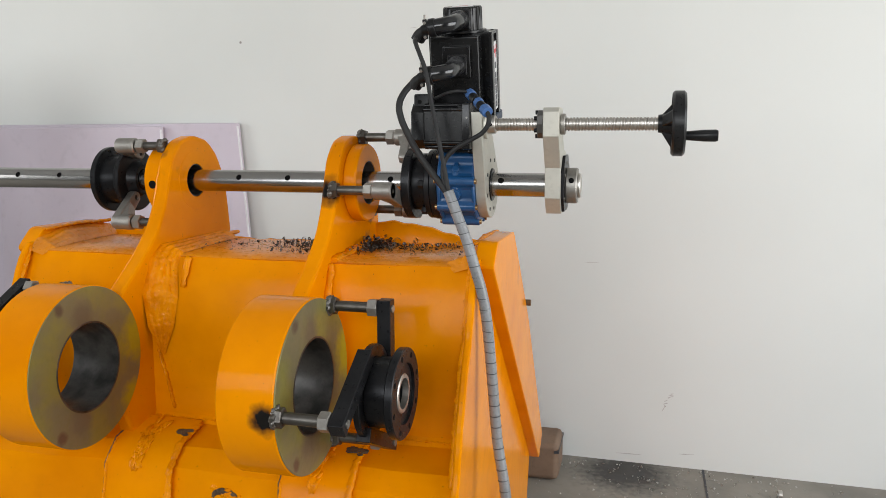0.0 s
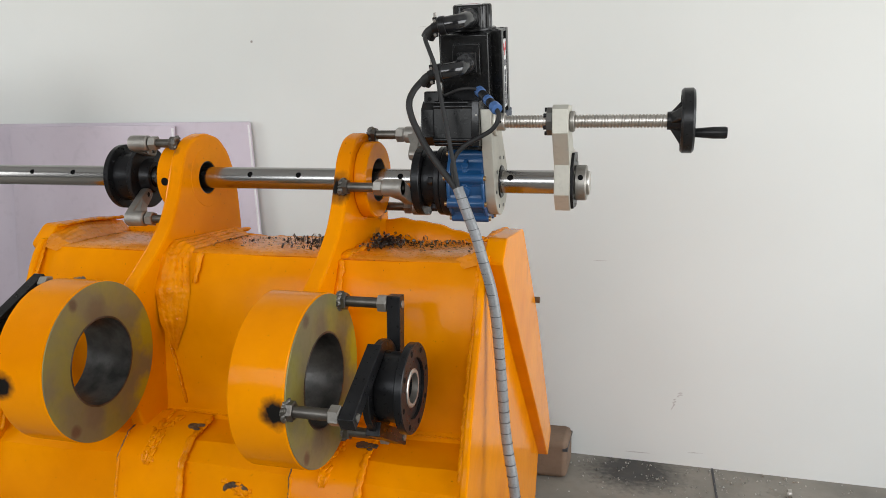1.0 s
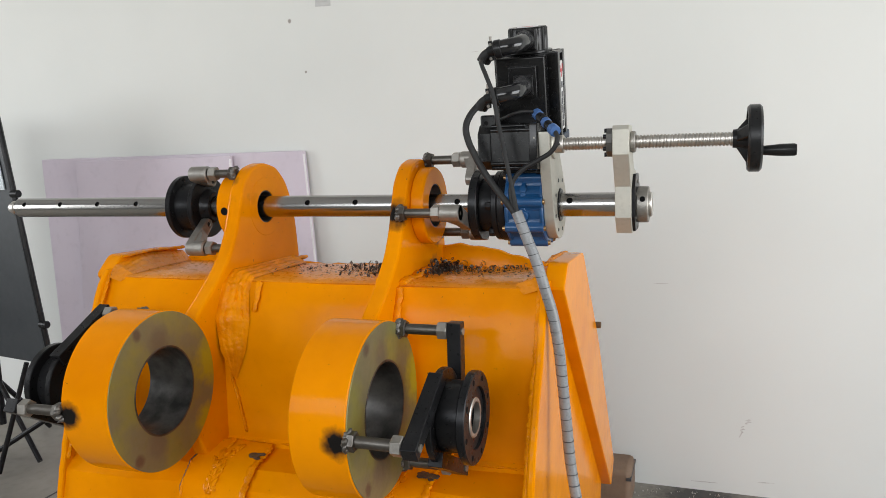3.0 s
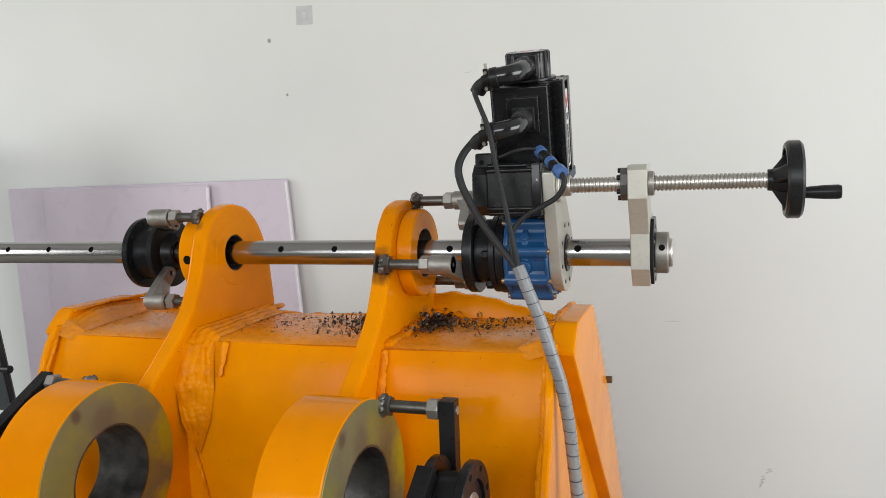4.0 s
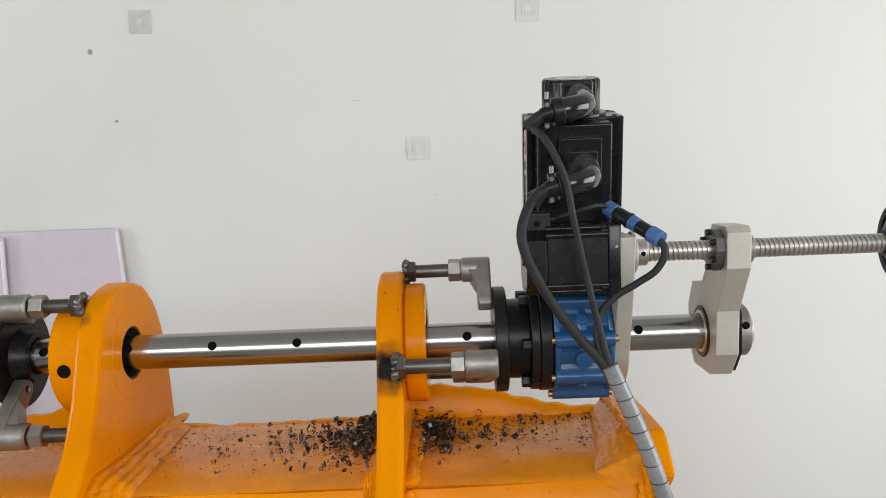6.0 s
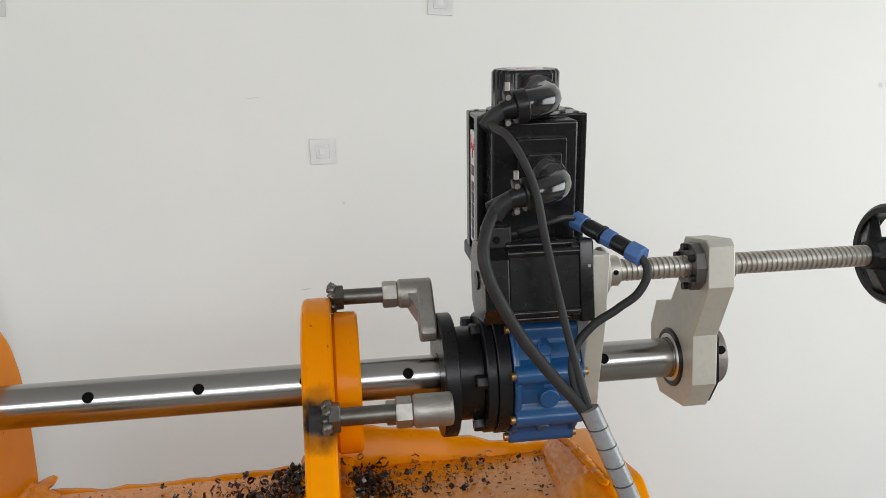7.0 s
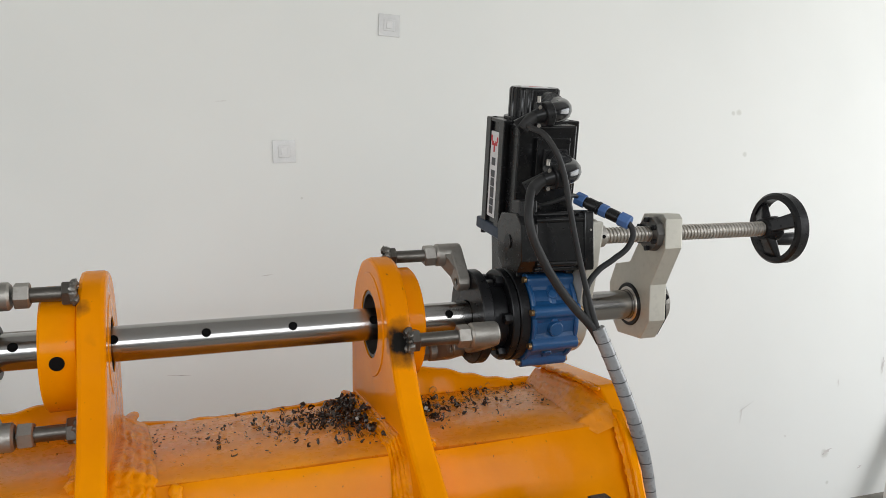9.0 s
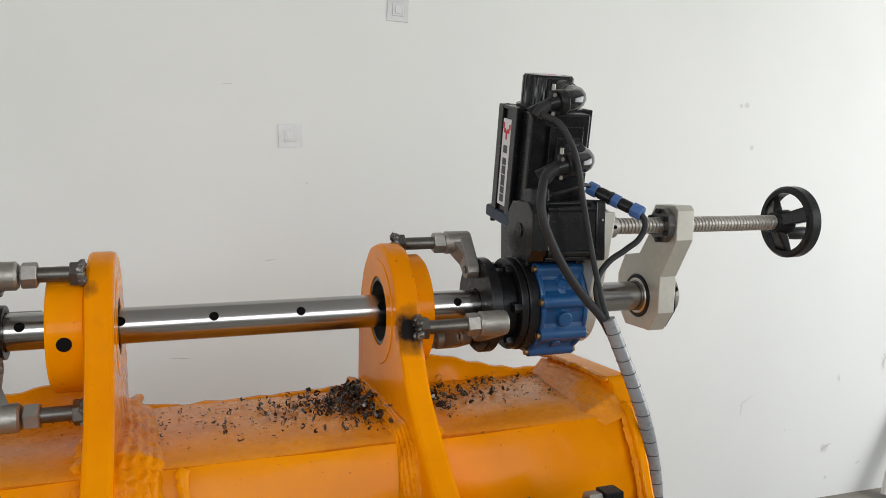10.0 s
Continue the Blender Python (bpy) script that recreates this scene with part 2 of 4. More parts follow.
def cable(points, r, res=6, order=4):
    """A smooth round cable through the given course."""
    cu = bpy.data.curves.new("course", "CURVE")
    cu.dimensions, cu.bevel_depth, cu.bevel_resolution, cu.resolution_u, cu.use_fill_caps = "3D", r, 4, res, True
    s = cu.splines.new("BEZIER")
    s.bezier_points.add(len(points) - 1)
    for b, p in zip(s.bezier_points, points):
        b.co = p
        b.handle_left_type = b.handle_right_type = "AUTO"
    return mesh_of(new("course", cu))


def weld_bead(points, r, seed, wob=0.28, flat=0.6):
    """A lumpy weld seam along a course."""
    rnd = random.Random(seed)
    pts = []
    for a, b in zip(points, points[1:]):
        a, b = Vector(a), Vector(b)
        n = max(2, int((b - a).length / (r * 0.75)))
        pts += [a.lerp(b, i / n) for i in range(n)]
    pts.append(Vector(points[-1]))
    bm = bmesh.new()
    rings = []
    for i, p in enumerate(pts):
        d = (pts[min(i + 1, len(pts) - 1)] - pts[max(i - 1, 0)]).normalized()
        q = d.to_track_quat("X", "Z").to_matrix()
        rr = r * (1 + wob * (rnd.random() - 0.5) * 2) * (0.55 if i in (0, len(pts) - 1) else 1)
        off = Vector([(rnd.random() - 0.5) * r * 0.3 for _ in range(3)])
        rings.append([bm.verts.new(p + off + q @ Vector((0, rr * math.cos(k * math.pi / 4), rr * flat * math.sin(k * math.pi / 4)))) for k in range(8)])
    for a, b in zip(rings, rings[1:]):
        for k in range(8):
            bm.faces.new((a[k], a[(k + 1) % 8], b[(k + 1) % 8], b[k]))
    bm.faces.new(rings[0])
    bm.faces.new(rings[-1][::-1])
    return bm


def hex_nut(x0, x1, r, cy, cz, turn=0.3):
    return lathe(bmesh.new(), [(x0, r * 0.45), (x0, r * 0.9), (x0 + 0.0015, r), (x1 - 0.0015, r), (x1, r * 0.9), (x1, r * 0.45)], cy, cz, 6, turn)


def cap_screw(parent, a, direction, r=0.0045, h=0.007, mat=None):
    a, d = Vector(a), Vector(direction).normalized()
    bm = R(a, a + d * h, r, 14)
    return part("screw", bm, mat or OXIDE, parent, bevel=0.0006)


def helix(x0, x1, cy, cz, r, pitch, wire, seg=14):
    """The thread of a ball screw."""
    n = int((x1 - x0) / pitch * seg)
    pts = [(x0 + (x1 - x0) * i / n, cy + r * math.cos(2 * math.pi * i / seg), cz + r * math.sin(2 * math.pi * i / seg)) for i in range(n + 1)]
    bm = bmesh.new()
    rows = []
    for i, p in enumerate(pts):
        a = 2 * math.pi * i / seg
        out = Vector((0, math.cos(a), math.sin(a)))
        c = Vector(p)
        w = wire
        rows.append([bm.verts.new(c - out * w + Vector((-w * 1.25, 0, 0))), bm.verts.new(c + out * w * 0.25 + Vector((-w * 0.8, 0, 0))),
                     bm.verts.new(c + out * w * 0.25 + Vector((w * 0.8, 0, 0))), bm.verts.new(c - out * w + Vector((w * 1.25, 0, 0)))])
    for a, b in zip(rows, rows[1:]):
        for k in range(3):
            bm.faces.new((a[k], a[k + 1], b[k + 1], b[k]))
    return bm


# ---- room ----
def wall_y(x):
    return 1.029 - 0.0209 * x


def build_room():
    turn = Matrix.Translation((0, 1.029, 0)) @ Matrix.Rotation(-math.atan(0.0209), 4, "Z")
    ob = part("wall_north", B((-4.6, 0, 0), (4.6, 0.2, 3.2), turn), MARKED_WALL)
    tagged(ob, "white painted plaster wall with scuffs and smears", "wall", kind="structure")
    ob = part("floor", B((-4.6, -4.8, -0.2), (4.6, 1.3, 0)), FLOOR)
    tagged(ob, "dusty grey concrete floor with dark stains", "floor", kind="structure")
    ob = part("ceiling", B((-4.6, -4.8, 3.2), (4.6, 1.3, 3.4)), CEIL)
    tagged(ob, "unseen plain greyish white ceiling, toned to set the bounce light", "ceiling", kind="structure")
    for x, z, dx, dz, w in ((0.970, 0.215, 0.018, 0.040, 0.0022), (0.990, 0.250, 0.004, 0.022, 0.0035), (0.719, 0.696, 0.05, 0.001, 0.0008), (1.79, 0.47, 0.06, 0.03, 0.0008), (1.05, 0.05, 0.05, 0.004, 0.001), (0.86, 0.03, 0.08, 0.002, 0.0015), (2.142, 0.268, 0.05, 0.02, 0.0030), (1.959, 0.347, 0.004, 0.006, 0.0020), (2.296, 0.192, 0.014, 0.012, 0.0020), (1.772, 0.445, 0.012, 0.06, 0.0009), (2.394, 0.561, 0.012, 0.06, 0.0026), (2.192, 0.515, 0.003, 0.03, 0.0012), (0.098, 1.482, 0.03, 0.002, 0.0007), (-0.041, 0.754, 0.06, -0.006, 0.0007), (0.201, 1.011, 0.03, 0.004, 0.0008)):
        bm = bmesh.new()
        rnd = random.Random(int(x * 1000))
        left, right = [], []
        for k in range(9):
            u = k / 8
            px, pz = x + dx * (u - 0.5) + 0.004 * (rnd.random() - 0.5) * 4 * w / 0.003, z + dz * (u - 0.5)
            h = w * (0.3 + math.sin(math.pi * u)) * (0.6 + 0.8 * rnd.random())
            n = Vector((-dz, 0, dx)).normalized() * h
            y = wall_y(px) - 0.0012
            left.append(bm.verts.new((px + n.x, y, pz + n.z))), right.append(bm.verts.new((px - n.x, y, pz - n.z)))
        for k in range(8):
            bm.faces.new((left[k], left[k + 1], right[k + 1], right[k]))
        part("scuff_mark", bm, SCUFF, bpy.data.objects["wall_north"])
    # unseen walls added behind and beside the camera, with openings for the lamps

    def holed(name, along, at, lo, hi, w0, w1, z0, z1):
        bm = bmesh.new()
        def put(a0, a1, b0, b1):
            if along == "x":
                box(bm, (a0, at, b0), (a1, at + 0.2, b1))
            else:
                box(bm, (at, a0, b0), (at + 0.2, a1, b1))
        put(lo, w0, 0, 3.2), put(w1, hi, 0, 3.2), put(w0, w1, 0, z0), put(w0, w1, z1, 3.2)
        tagged(part(name, bm, BACK_WALL), "unseen plain grey wall, added with a wide opening for a lamp", "wall", kind="structure")
    holed("wall_south", "x", -4.6, -4.4, 4.4, -2.2, 2.6, 1.35, 2.9)
    holed("wall_east", "y", 4.2, -4.8, 1.0, -2.3, 0.7, 0.6, 2.6)
    holed("wall_west", "y", -4.4, -4.8, 1.2, -2.8, -0.2, 0.8, 2.4)


build_room()


# ---- bucket ----
SHELL = [(0.145, 0.896), (-0.150, 0.896), (-0.158, 0.890), (-0.200, 0.800), (-0.205, 0.560), (-0.215, 0.545), (-0.30, 0.53), (-0.335, 0.50), (-0.36, 0.40), (-0.33, 0.18), (-0.22, 0.03)]
EAR = [(-0.283, 0.70), (-0.325, 0.63), (-0.298, 0.571), (-0.255, 0.484), (-0.18, 0.50), (0.0, 0.6), (0.12, 0.80), (0.145, 0.90), (0.134, 1.0), (0.120, 1.05), (0.096, 1.095), (0.056, 1.13), (0.0, 1.142),
       (-0.05, 1.130), (-0.088, 1.094), (-0.107, 1.045), (-0.124, 0.998), (-0.152, 0.950), (-0.198, 0.905), (-0.245, 0.868), (-0.287, 0.838), (-0.318, 0.80)]


def strip(profile, x0, x1, thick, nx=2, wave=0.0, seed=0):
    """A bent sheet: a profile in y-z drawn along x, with thickness inwards and slight dents."""
    inner = []
    for i, p in enumerate(profile):
        a, b = Vector(profile[max(i - 1, 0)]), Vector(profile[min(i + 1, len(profile) - 1)])
        d = (b - a).normalized()
        inner.append((p[0] - d.y * thick, p[1] + d.x * thick))
    loop = list(profile) + inner[::-1]
    bm = bmesh.new()
    rows = []
    for k in range(nx + 1):
        x = x0 + (x1 - x0) * k / nx
        row = []
        for i, (y, z) in enumerate(loop):
            w = wave * noise.noise(Vector((x * 7 + seed, y * 7, z * 7)))
            row.append(bm.verts.new((x, y + w, z + w)))
        rows.append(row)
    n = len(loop)
    for a, b in zip(rows, rows[1:]):
        for i in range(n):
            bm.faces.new((a[i], a[(i + 1) % n], b[(i + 1) % n], b[i]))
    bm.faces.new(rows[0])
    bm.faces.new(rows[-1][::-1])
    return bm


def torn_lip(x0, x1, y, z0, tops, thick=0.02):
    """An upright sheet with a torch-cut uneven top edge."""
    bm = bmesh.new()
    n = len(tops) * 6
    rows = []
    for i in range(n + 1):
        t = i / n
        x = x0 + (x1 - x0) * t
        f = t * (len(tops) - 1)
        k = min(int(f), len(tops) - 2)
        z = tops[k] + (tops[k + 1] - tops[k]) * (f - k) + 0.006 * noise.noise(Vector((x * 28, 0.3, 1.0)))
        yy = y + 0.004 * noise.noise(Vector((x * 20, 2.0, 0)))
        rows.append([bm.verts.new(p) for p in ((x, yy, z0), (x, yy, z - 0.004), (x, yy + 0.004, z), (x, yy + thick - 0.004, z), (x, yy + thick, z - 0.004), (x, yy + thick, z0))])
    for a, b in zip(rows, rows[1:]):
        for k in range(6):
            bm.faces.new((a[k], a[(k + 1) % 6], b[(k + 1) % 6], b[k]))
    bm.faces.new(rows[0])
    bm.faces.new(rows[-1][::-1])
    return bm


MIRROR = 0.117                 # the bucket is the same on both sides of x = MIRROR / 2


def side_plates(mx, t):
    """A cheek plate whose cut front edge is welded to the shell, and a thicker wear plate on its outside."""
    lo, hi = sorted((mx(0.5645), mx(0.579)))
    pts = [(-0.158, 0.908), (-0.185, 0.878), (-0.208, 0.83), (-0.233, 0.765), (-0.260, 0.72), (-0.288, 0.667), (-0.318, 0.59), (-0.350, 0.483), (-0.37, 0.36), (-0.34, 0.15), (-0.24, 0.03), (0.50, 0.03), (0.56, 0.19), (0.31, 0.66), (0.07, 0.905)]
    wavy = []
    for i, p in enumerate(pts):
        q = pts[(i + 1) % len(pts)]
        n = 6 if i < 8 else 1
        for k in range(n):
            y, z = p[0] + (q[0] - p[0]) * k / n, p[1] + (q[1] - p[1]) * k / n
            w = 0.005 * noise.noise(Vector((y * 40, z * 40, lo))) if i < 8 else 0
            wavy.append((y + w, z + w * 0.3))
    cheek = part("side_plate", plate(wavy, [], lo, hi, 0.004), PAINT, t, "flame-cut side plate")
    lo, hi = sorted((mx(0.566), mx(0.606)))
    pts = [(-0.158, 0.893), (-0.112, 0.936), (0.082, 0.930), (0.325, 0.67), (0.64, 0.235), (0.575, 0.18)]
    part("wear_plate", plate(round_outline(pts, 0.012, 3), [], lo, hi, 0.003), PAINT, cheek, "thick welded wear plate")


def fillet(a, b, amp, seed, out, n=110, m=20):
    """A rough built-up weld between two courses, laid in several passes."""
    def along(c, t):
        f = t * (len(c) - 1)
        k = min(int(f), len(c) - 2)
        return Vector(c[k]).lerp(Vector(c[k + 1]), f - k)
    bm = bmesh.new()
    rows = []
    for i in range(n + 1):
        p, q = along(a, i / n), along(b, i / n)
        row = []
        for j in range(m + 1):
            u = j / m
            c = p.lerp(q, u)
            edge = min(1, 5 * u, 5 * (1 - u), 6 * i / n, 6 * (1 - i / n))
            wob = 0.14 * noise.noise(c * 30 + Vector((seed, 0, 0)))
            k = 1.25 * amp * edge * (0.25 + 0.65 * abs(math.sin(math.pi * 4 * (u + wob))) + 0.35 * noise.noise(Vector((c.x * 38 + seed, c.y * 55, c.z * 120 + 14 * wob))) + 0.40 * noise.noise(Vector((c.x * 110, c.y * 110 + seed, c.z * 230))))
            row.append(bm.verts.new(c + Vector(out) * k))
        rows.append(row)
    for r0, r1 in zip(rows, rows[1:]):
        for j in range(m):
            bm.faces.new((r0[j], r0[j + 1], r1[j + 1], r1[j]))
    return bm


def build_bucket():
    t = thing("excavator_bucket", (0.06, 0.1, 0.0), "orange-yellow painted excavator bucket with welded ears, standing on the floor", "bucket")
    part("shell", strip(SHELL[2:], -0.454, 0.571, 0.02, 24, 0.004, 3), PAINT, t, angle=28)
    part("top_plate", strip([(0.122, 0.887), (-0.02, 0.8935), (-0.150, 0.896), (-0.1575, 0.8915)], -0.445, 0.562, 0.016, 24, 0.002, 5), SHELF, t, "dusty orange top plate strewn with swarf", angle=50)
    for side in (0, 1):
        mx = (lambda x: MIRROR - x) if side else (lambda x: x)
        side_plates(mx, t)
        lo, hi = sorted((mx(0.238), mx(0.272)))
        ear = part("ear", plate(round_outline(EAR, 0.018), [(0, ZB, 0.037 if side else 0.0505)], lo, hi, 0.006), PAINT, t)
        lo, hi = sorted((mx(0.272), mx(0.301 if not side else 0.318)))
        collar = ring(lo, hi, 0.047, 0.083, 0.0, ZB, 56, 0.003)
        part("collar", collar, PAINT, ear)
        lo, hi = sorted((mx(0.2385), mx(0.2995)))
        part("bore", ring(lo, hi, 0.0355 if side else 0.0455, 0.0372 if side else 0.0508, 0.0, ZB, 48, 0.0002), BORE, ear, "dark machined bore")
        lo, hi = sorted((mx(0.2395), mx(0.2372 if side else 0.2366)))
        part("face_ring", ring(lo, hi, 0.038 if side else 0.0515, 0.068 if side else 0.079, 0.0, ZB, 56, 0.0012), PAINT, ear, "low raised ring round the bore")
        if side:
            # no real hole: a near-black disc carries its shade as colour
            part("grease_hole_disc", R(ring_place(mx(0.296), 0, ZB, 0.076, 183), ring_place(mx(0.296), 0, ZB, 0.0836, 183), 0.009, 20), HOLE_SHADE, ear, "near-black disc painting the shade of a grease hole")
        lo, hi = sorted((mx(0.235), mx(0.337)))
        boss = part("boss", ring(lo, hi, 0.0865, 0.153, BY, BZ, 72, 0.003), PAINT, t)
        xf = 0.337 if not side else hi
        part("boss_face", ring(hi - 0.001, hi + 0.0012, 0.0835, 0.1515, BY, BZ, 72, 0.0006), GROUND_STEEL, boss, "ground bare-metal end face")
        part("boss_face", ring(lo - 0.0012, lo + 0.001, 0.0835, 0.1480, BY, BZ, 72, 0.0006), GROUND_STEEL, boss, "ground bare-metal end face")
        part("bushing", ring(lo - 0.0015, hi + 0.0015, 0.0825, 0.0867, BY, BZ, 72, 0.0008), BORE, boss, "dark worn steel bushing")
        # weld seams
        w = 0
        for course, r in (
                ([(mx(0.233), -0.155, 0.896), (mx(0.233), 0.10, 0.898), (mx(0.225), 0.15, 0.90)], 0.012),
                ([(mx(0.277), -0.155, 0.896), (mx(0.277), 0.13, 0.898)], 0.012),
                ([(mx(0.277), -0.165, 0.89), (mx(0.277), -0.205, 0.80), (mx(0.277), -0.208, 0.56)], 0.008),
                ([(mx(0.563), -0.160, 0.900), (mx(0.563), -0.195, 0.84), (mx(0.563), -0.222, 0.765), (mx(0.563), -0.276, 0.667), (mx(0.563), -0.332, 0.52)], 0.006),
                ([(mx(0.562), 0.11, 0.925), (mx(0.562), -0.02, 0.933), (mx(0.562), -0.115, 0.931)], 0.006)):
            w += 1
            part("weld_seam", weld_bead(course, r, 10 * side + w), WELD, t, "lumpy painted weld seam", angle=60)
    for side in (0, 1):
        mx = (lambda x: MIRROR - x) if side else (lambda x: x)
        # built-up welds in the corners beside the ears
        k = 1.0 if side else 0.35
        part("built_up_weld", fillet([(mx(0.238), 0.118, 0.908), (mx(0.238), 0.0, 0.911), (mx(0.238), -0.15, 0.914), (mx(0.238), -0.19, 0.890), (mx(0.238), -0.225, 0.82), (mx(0.232), -0.222, 0.75), (mx(0.216), -0.206, 0.69)],
                                     [(mx(0.238 - 0.034 * k), 0.118, 0.889), (mx(0.238 - 0.044 * k), 0.0, 0.8945), (mx(0.238 - 0.054 * k), -0.152, 0.8965), (mx(0.238 - 0.050 * k), -0.169, 0.87), (mx(0.238 - 0.066 * k), -0.199, 0.81), (mx(0.238 - 0.056 * k), -0.204, 0.75), (mx(0.238 - 0.030 * k), -0.206, 0.685)],
                                     0.0065 * (0.5 + 0.5 * k), 3 + side, (0.45 if side else -0.45, -0.55, 0.65)), WELD, t, "thick rough weld build-up", angle=70)
        part("weld_seam", weld_bead([(mx(0.222), -0.205, 0.70), (mx(0.205 if side else 0.225), -0.207, 0.64), (mx(0.19 if side else 0.228), -0.207, 0.57)], 0.0045, 33 + side), WELD, t, "lumpy painted weld seam", angle=60)
        part("corner_weld", fillet([(mx(0.567), 0.112, 0.916), (mx(0.567), 0.03, 0.927), (mx(0.567), -0.06, 0.931), (mx(0.567), -0.135, 0.915), (mx(0.565), -0.168, 0.893)],
                                   [(mx(0.548), 0.118, 0.889), (mx(0.536), 0.03, 0.8925), (mx(0.524), -0.06, 0.8955), (mx(0.508), -0.148, 0.8965), (mx(0.530), -0.166, 0.882)],
                                   0.0022, 8 + side, (-0.5 if not side else 0.5, -0.1, 0.8)), SHELF, t, "broad smooth weld against the side plate", angle=70)
        if side:
            part("weld_seam", weld_bead([(mx(0.165), -0.163, 0.893), (mx(0.163), -0.180, 0.86), (mx(0.166), -0.190, 0.83)], 0.007, 91), WELD, t, "lumpy painted weld seam", angle=60)
        # wear straps on the lower shell and the ear's toe weld
        lo, hi = (-0.143, 0.0) if side else (0.237, 0.373)
        part("wear_strap", strip([(-0.225, 0.556), (-0.305, 0.541), (-0.345, 0.506), (-0.371, 0.40), (-0.341, 0.18)], lo, hi, 0.012, 6, 0.002, 9), PAINT, t, "flat wear strap")
        part("weld_seam", weld_bead([(mx(0.255), -0.27, 0.50), (mx(0.255), -0.235, 0.545), (mx(0.30), -0.21, 0.56)], 0.016, 40 + side), WELD, t, "lumpy painted weld seam", angle=60)
        part("weld_seam", weld_bead([(lo, -0.232, 0.552), (lo, -0.307, 0.538), (lo, -0.347, 0.50), (lo, -0.372, 0.40)], 0.003, 50 + side), WELD, t, "lumpy painted weld seam", angle=60)
        part("weld_seam", weld_bead([(hi, -0.232, 0.552), (hi, -0.307, 0.538), (hi, -0.347, 0.50), (hi, -0.372, 0.40)], 0.007, 60 + side), WELD, t, "lumpy painted weld seam", angle=60)
    for x, weld_end in ((0.302, 0.362), (-0.078, -0.012)):
        rnd = random.Random(int(x * 900))
        bm = bmesh.new()
        course = [Vector(p) for p in ((-0.228, 0.558), (-0.305, 0.541), (-0.345, 0.506), (-0.353, 0.475))]
        for k in range(60):
            u = 0.75 * rnd.random() ** 0.9
            f = min(u * 3, 2.999)
            p = course[int(f)].lerp(course[int(f) + 1], f - int(f))
            m = pose(x + rnd.uniform(-1, 1) * 0.024 * (1.0 - u), p.x, p.y, 20 * rnd.random() + 10 + 22 * int(f), 0, rnd.uniform(-50, 50))
            bmesh.ops.create_icosphere(bm, subdivisions=2, radius=0.0032 + 0.0035 * rnd.random(), matrix=m @ Matrix.Diagonal((1.0, 2.0, 0.45, 1)))
        for v in bm.verts:
            v.co += Vector((1, 1, 1)) * 0.0035 * noise.noise(v.co * 130)
        part("toe_weld", bm, WELD, t, "splashed weld below the ear's toe", angle=60)
        # dark lumps give the weld end's open cavity its shade by colour
        bm = bmesh.new()
        for k in range(22):
            m = pose(weld_end + rnd.gauss(0, 0.010), -0.272 + rnd.gauss(0, 0.005), 0.549 + rnd.gauss(0, 0.001), 10)
            bmesh.ops.create_icosphere(bm, subdivisions=1, radius=0.003 + 0.002 * rnd.random(), matrix=m @ Matrix.Diagonal((2.0, 1.2, 0.6, 1)))
        part("open_weld_end", bm, RUST_AND_SHADE, t, "dark lumps painting the shaded cavity at a weld's end")
    # dark bead drawn for the shade in the groove along each strap
    for x in (0.2335, -0.1465):
        part("seam_gap", weld_bead([(x, -0.24, 0.552), (x, -0.304, 0.5385), (x, -0.342, 0.503), (x, -0.3655, 0.40)], 0.0032, 81), RUST_AND_SHADE, t, "dark bead painting the shade of the groove beside the strap")
    part("weld_seam", weld_bead([(-0.44, -0.208, 0.552), (0.55, -0.208, 0.552)], 0.004, 71), WELD, t, "lumpy painted weld seam", angle=60)
    bm, rnd = bmesh.new(), random.Random(8)
    for k in range(46):
        u = rnd.gauss(0, 1)
        m = pose(0.118 + 0.014 * u, -0.3430 + 0.003 * rnd.random() - 0.002 * u, 0.459 + rnd.gauss(0, 0.006) - 0.003 * u, rnd.random() * 90, rnd.random() * 90)
        bmesh.ops.create_icosphere(bm, subdivisions=2, radius=0.003 + 0.004 * rnd.random(), matrix=m @ Matrix.Diagonal((1.5, 0.8, 0.9, 1)))
    for v in bm.verts:
        v.co += Vector((1, 1, 1)) * 0.0025 * noise.noise(v.co * 240)
    stub = part("cut_stub", bm, WELD, t, "torn-off stub of a cut weld", angle=60)
    bm = bmesh.new()
    for k in range(30):
        a = radians(20 + 150 * rnd.random())
        m = pose(0.116 + 0.024 * math.cos(a), -0.3440 + 0.003 * rnd.random(), 0.456 + 0.014 * math.sin(a), rnd.random() * 90, rnd.random() * 90)
        bmesh.ops.create_icosphere(bm, subdivisions=2, radius=0.0022 + 0.003 * rnd.random(), matrix=m @ Matrix.Diagonal((1.4, 0.9, 0.8, 1)))
    for v in bm.verts:
        v.co += Vector((1, 1, 1)) * 0.002 * noise.noise(v.co * 300)
    part("bare_rim", bm, RUST_AND_SHADE, stub, "rusty bare-metal rim", angle=60)
    part("side_lug", R((0.598, 0.285, 0.722), (0.616, 0.285, 0.722), 0.008, 12), RUST_AND_SHADE, t, "small rusty lug on the side plate", bevel=0.001)
    part("back_lip", torn_lip(0.27, 0.565, 0.120, 0.85, [0.934, 0.939, 0.936, 0.929, 0.915, 0.905, 0.896, 0.894]), PAINT, t, "torch-cut uneven back edge", angle=50)
    part("back_lip", torn_lip(-0.445, -0.15, 0.120, 0.85, [0.896, 0.908, 0.922, 0.930, 0.933]), PAINT, t, "torch-cut uneven back edge", angle=50)
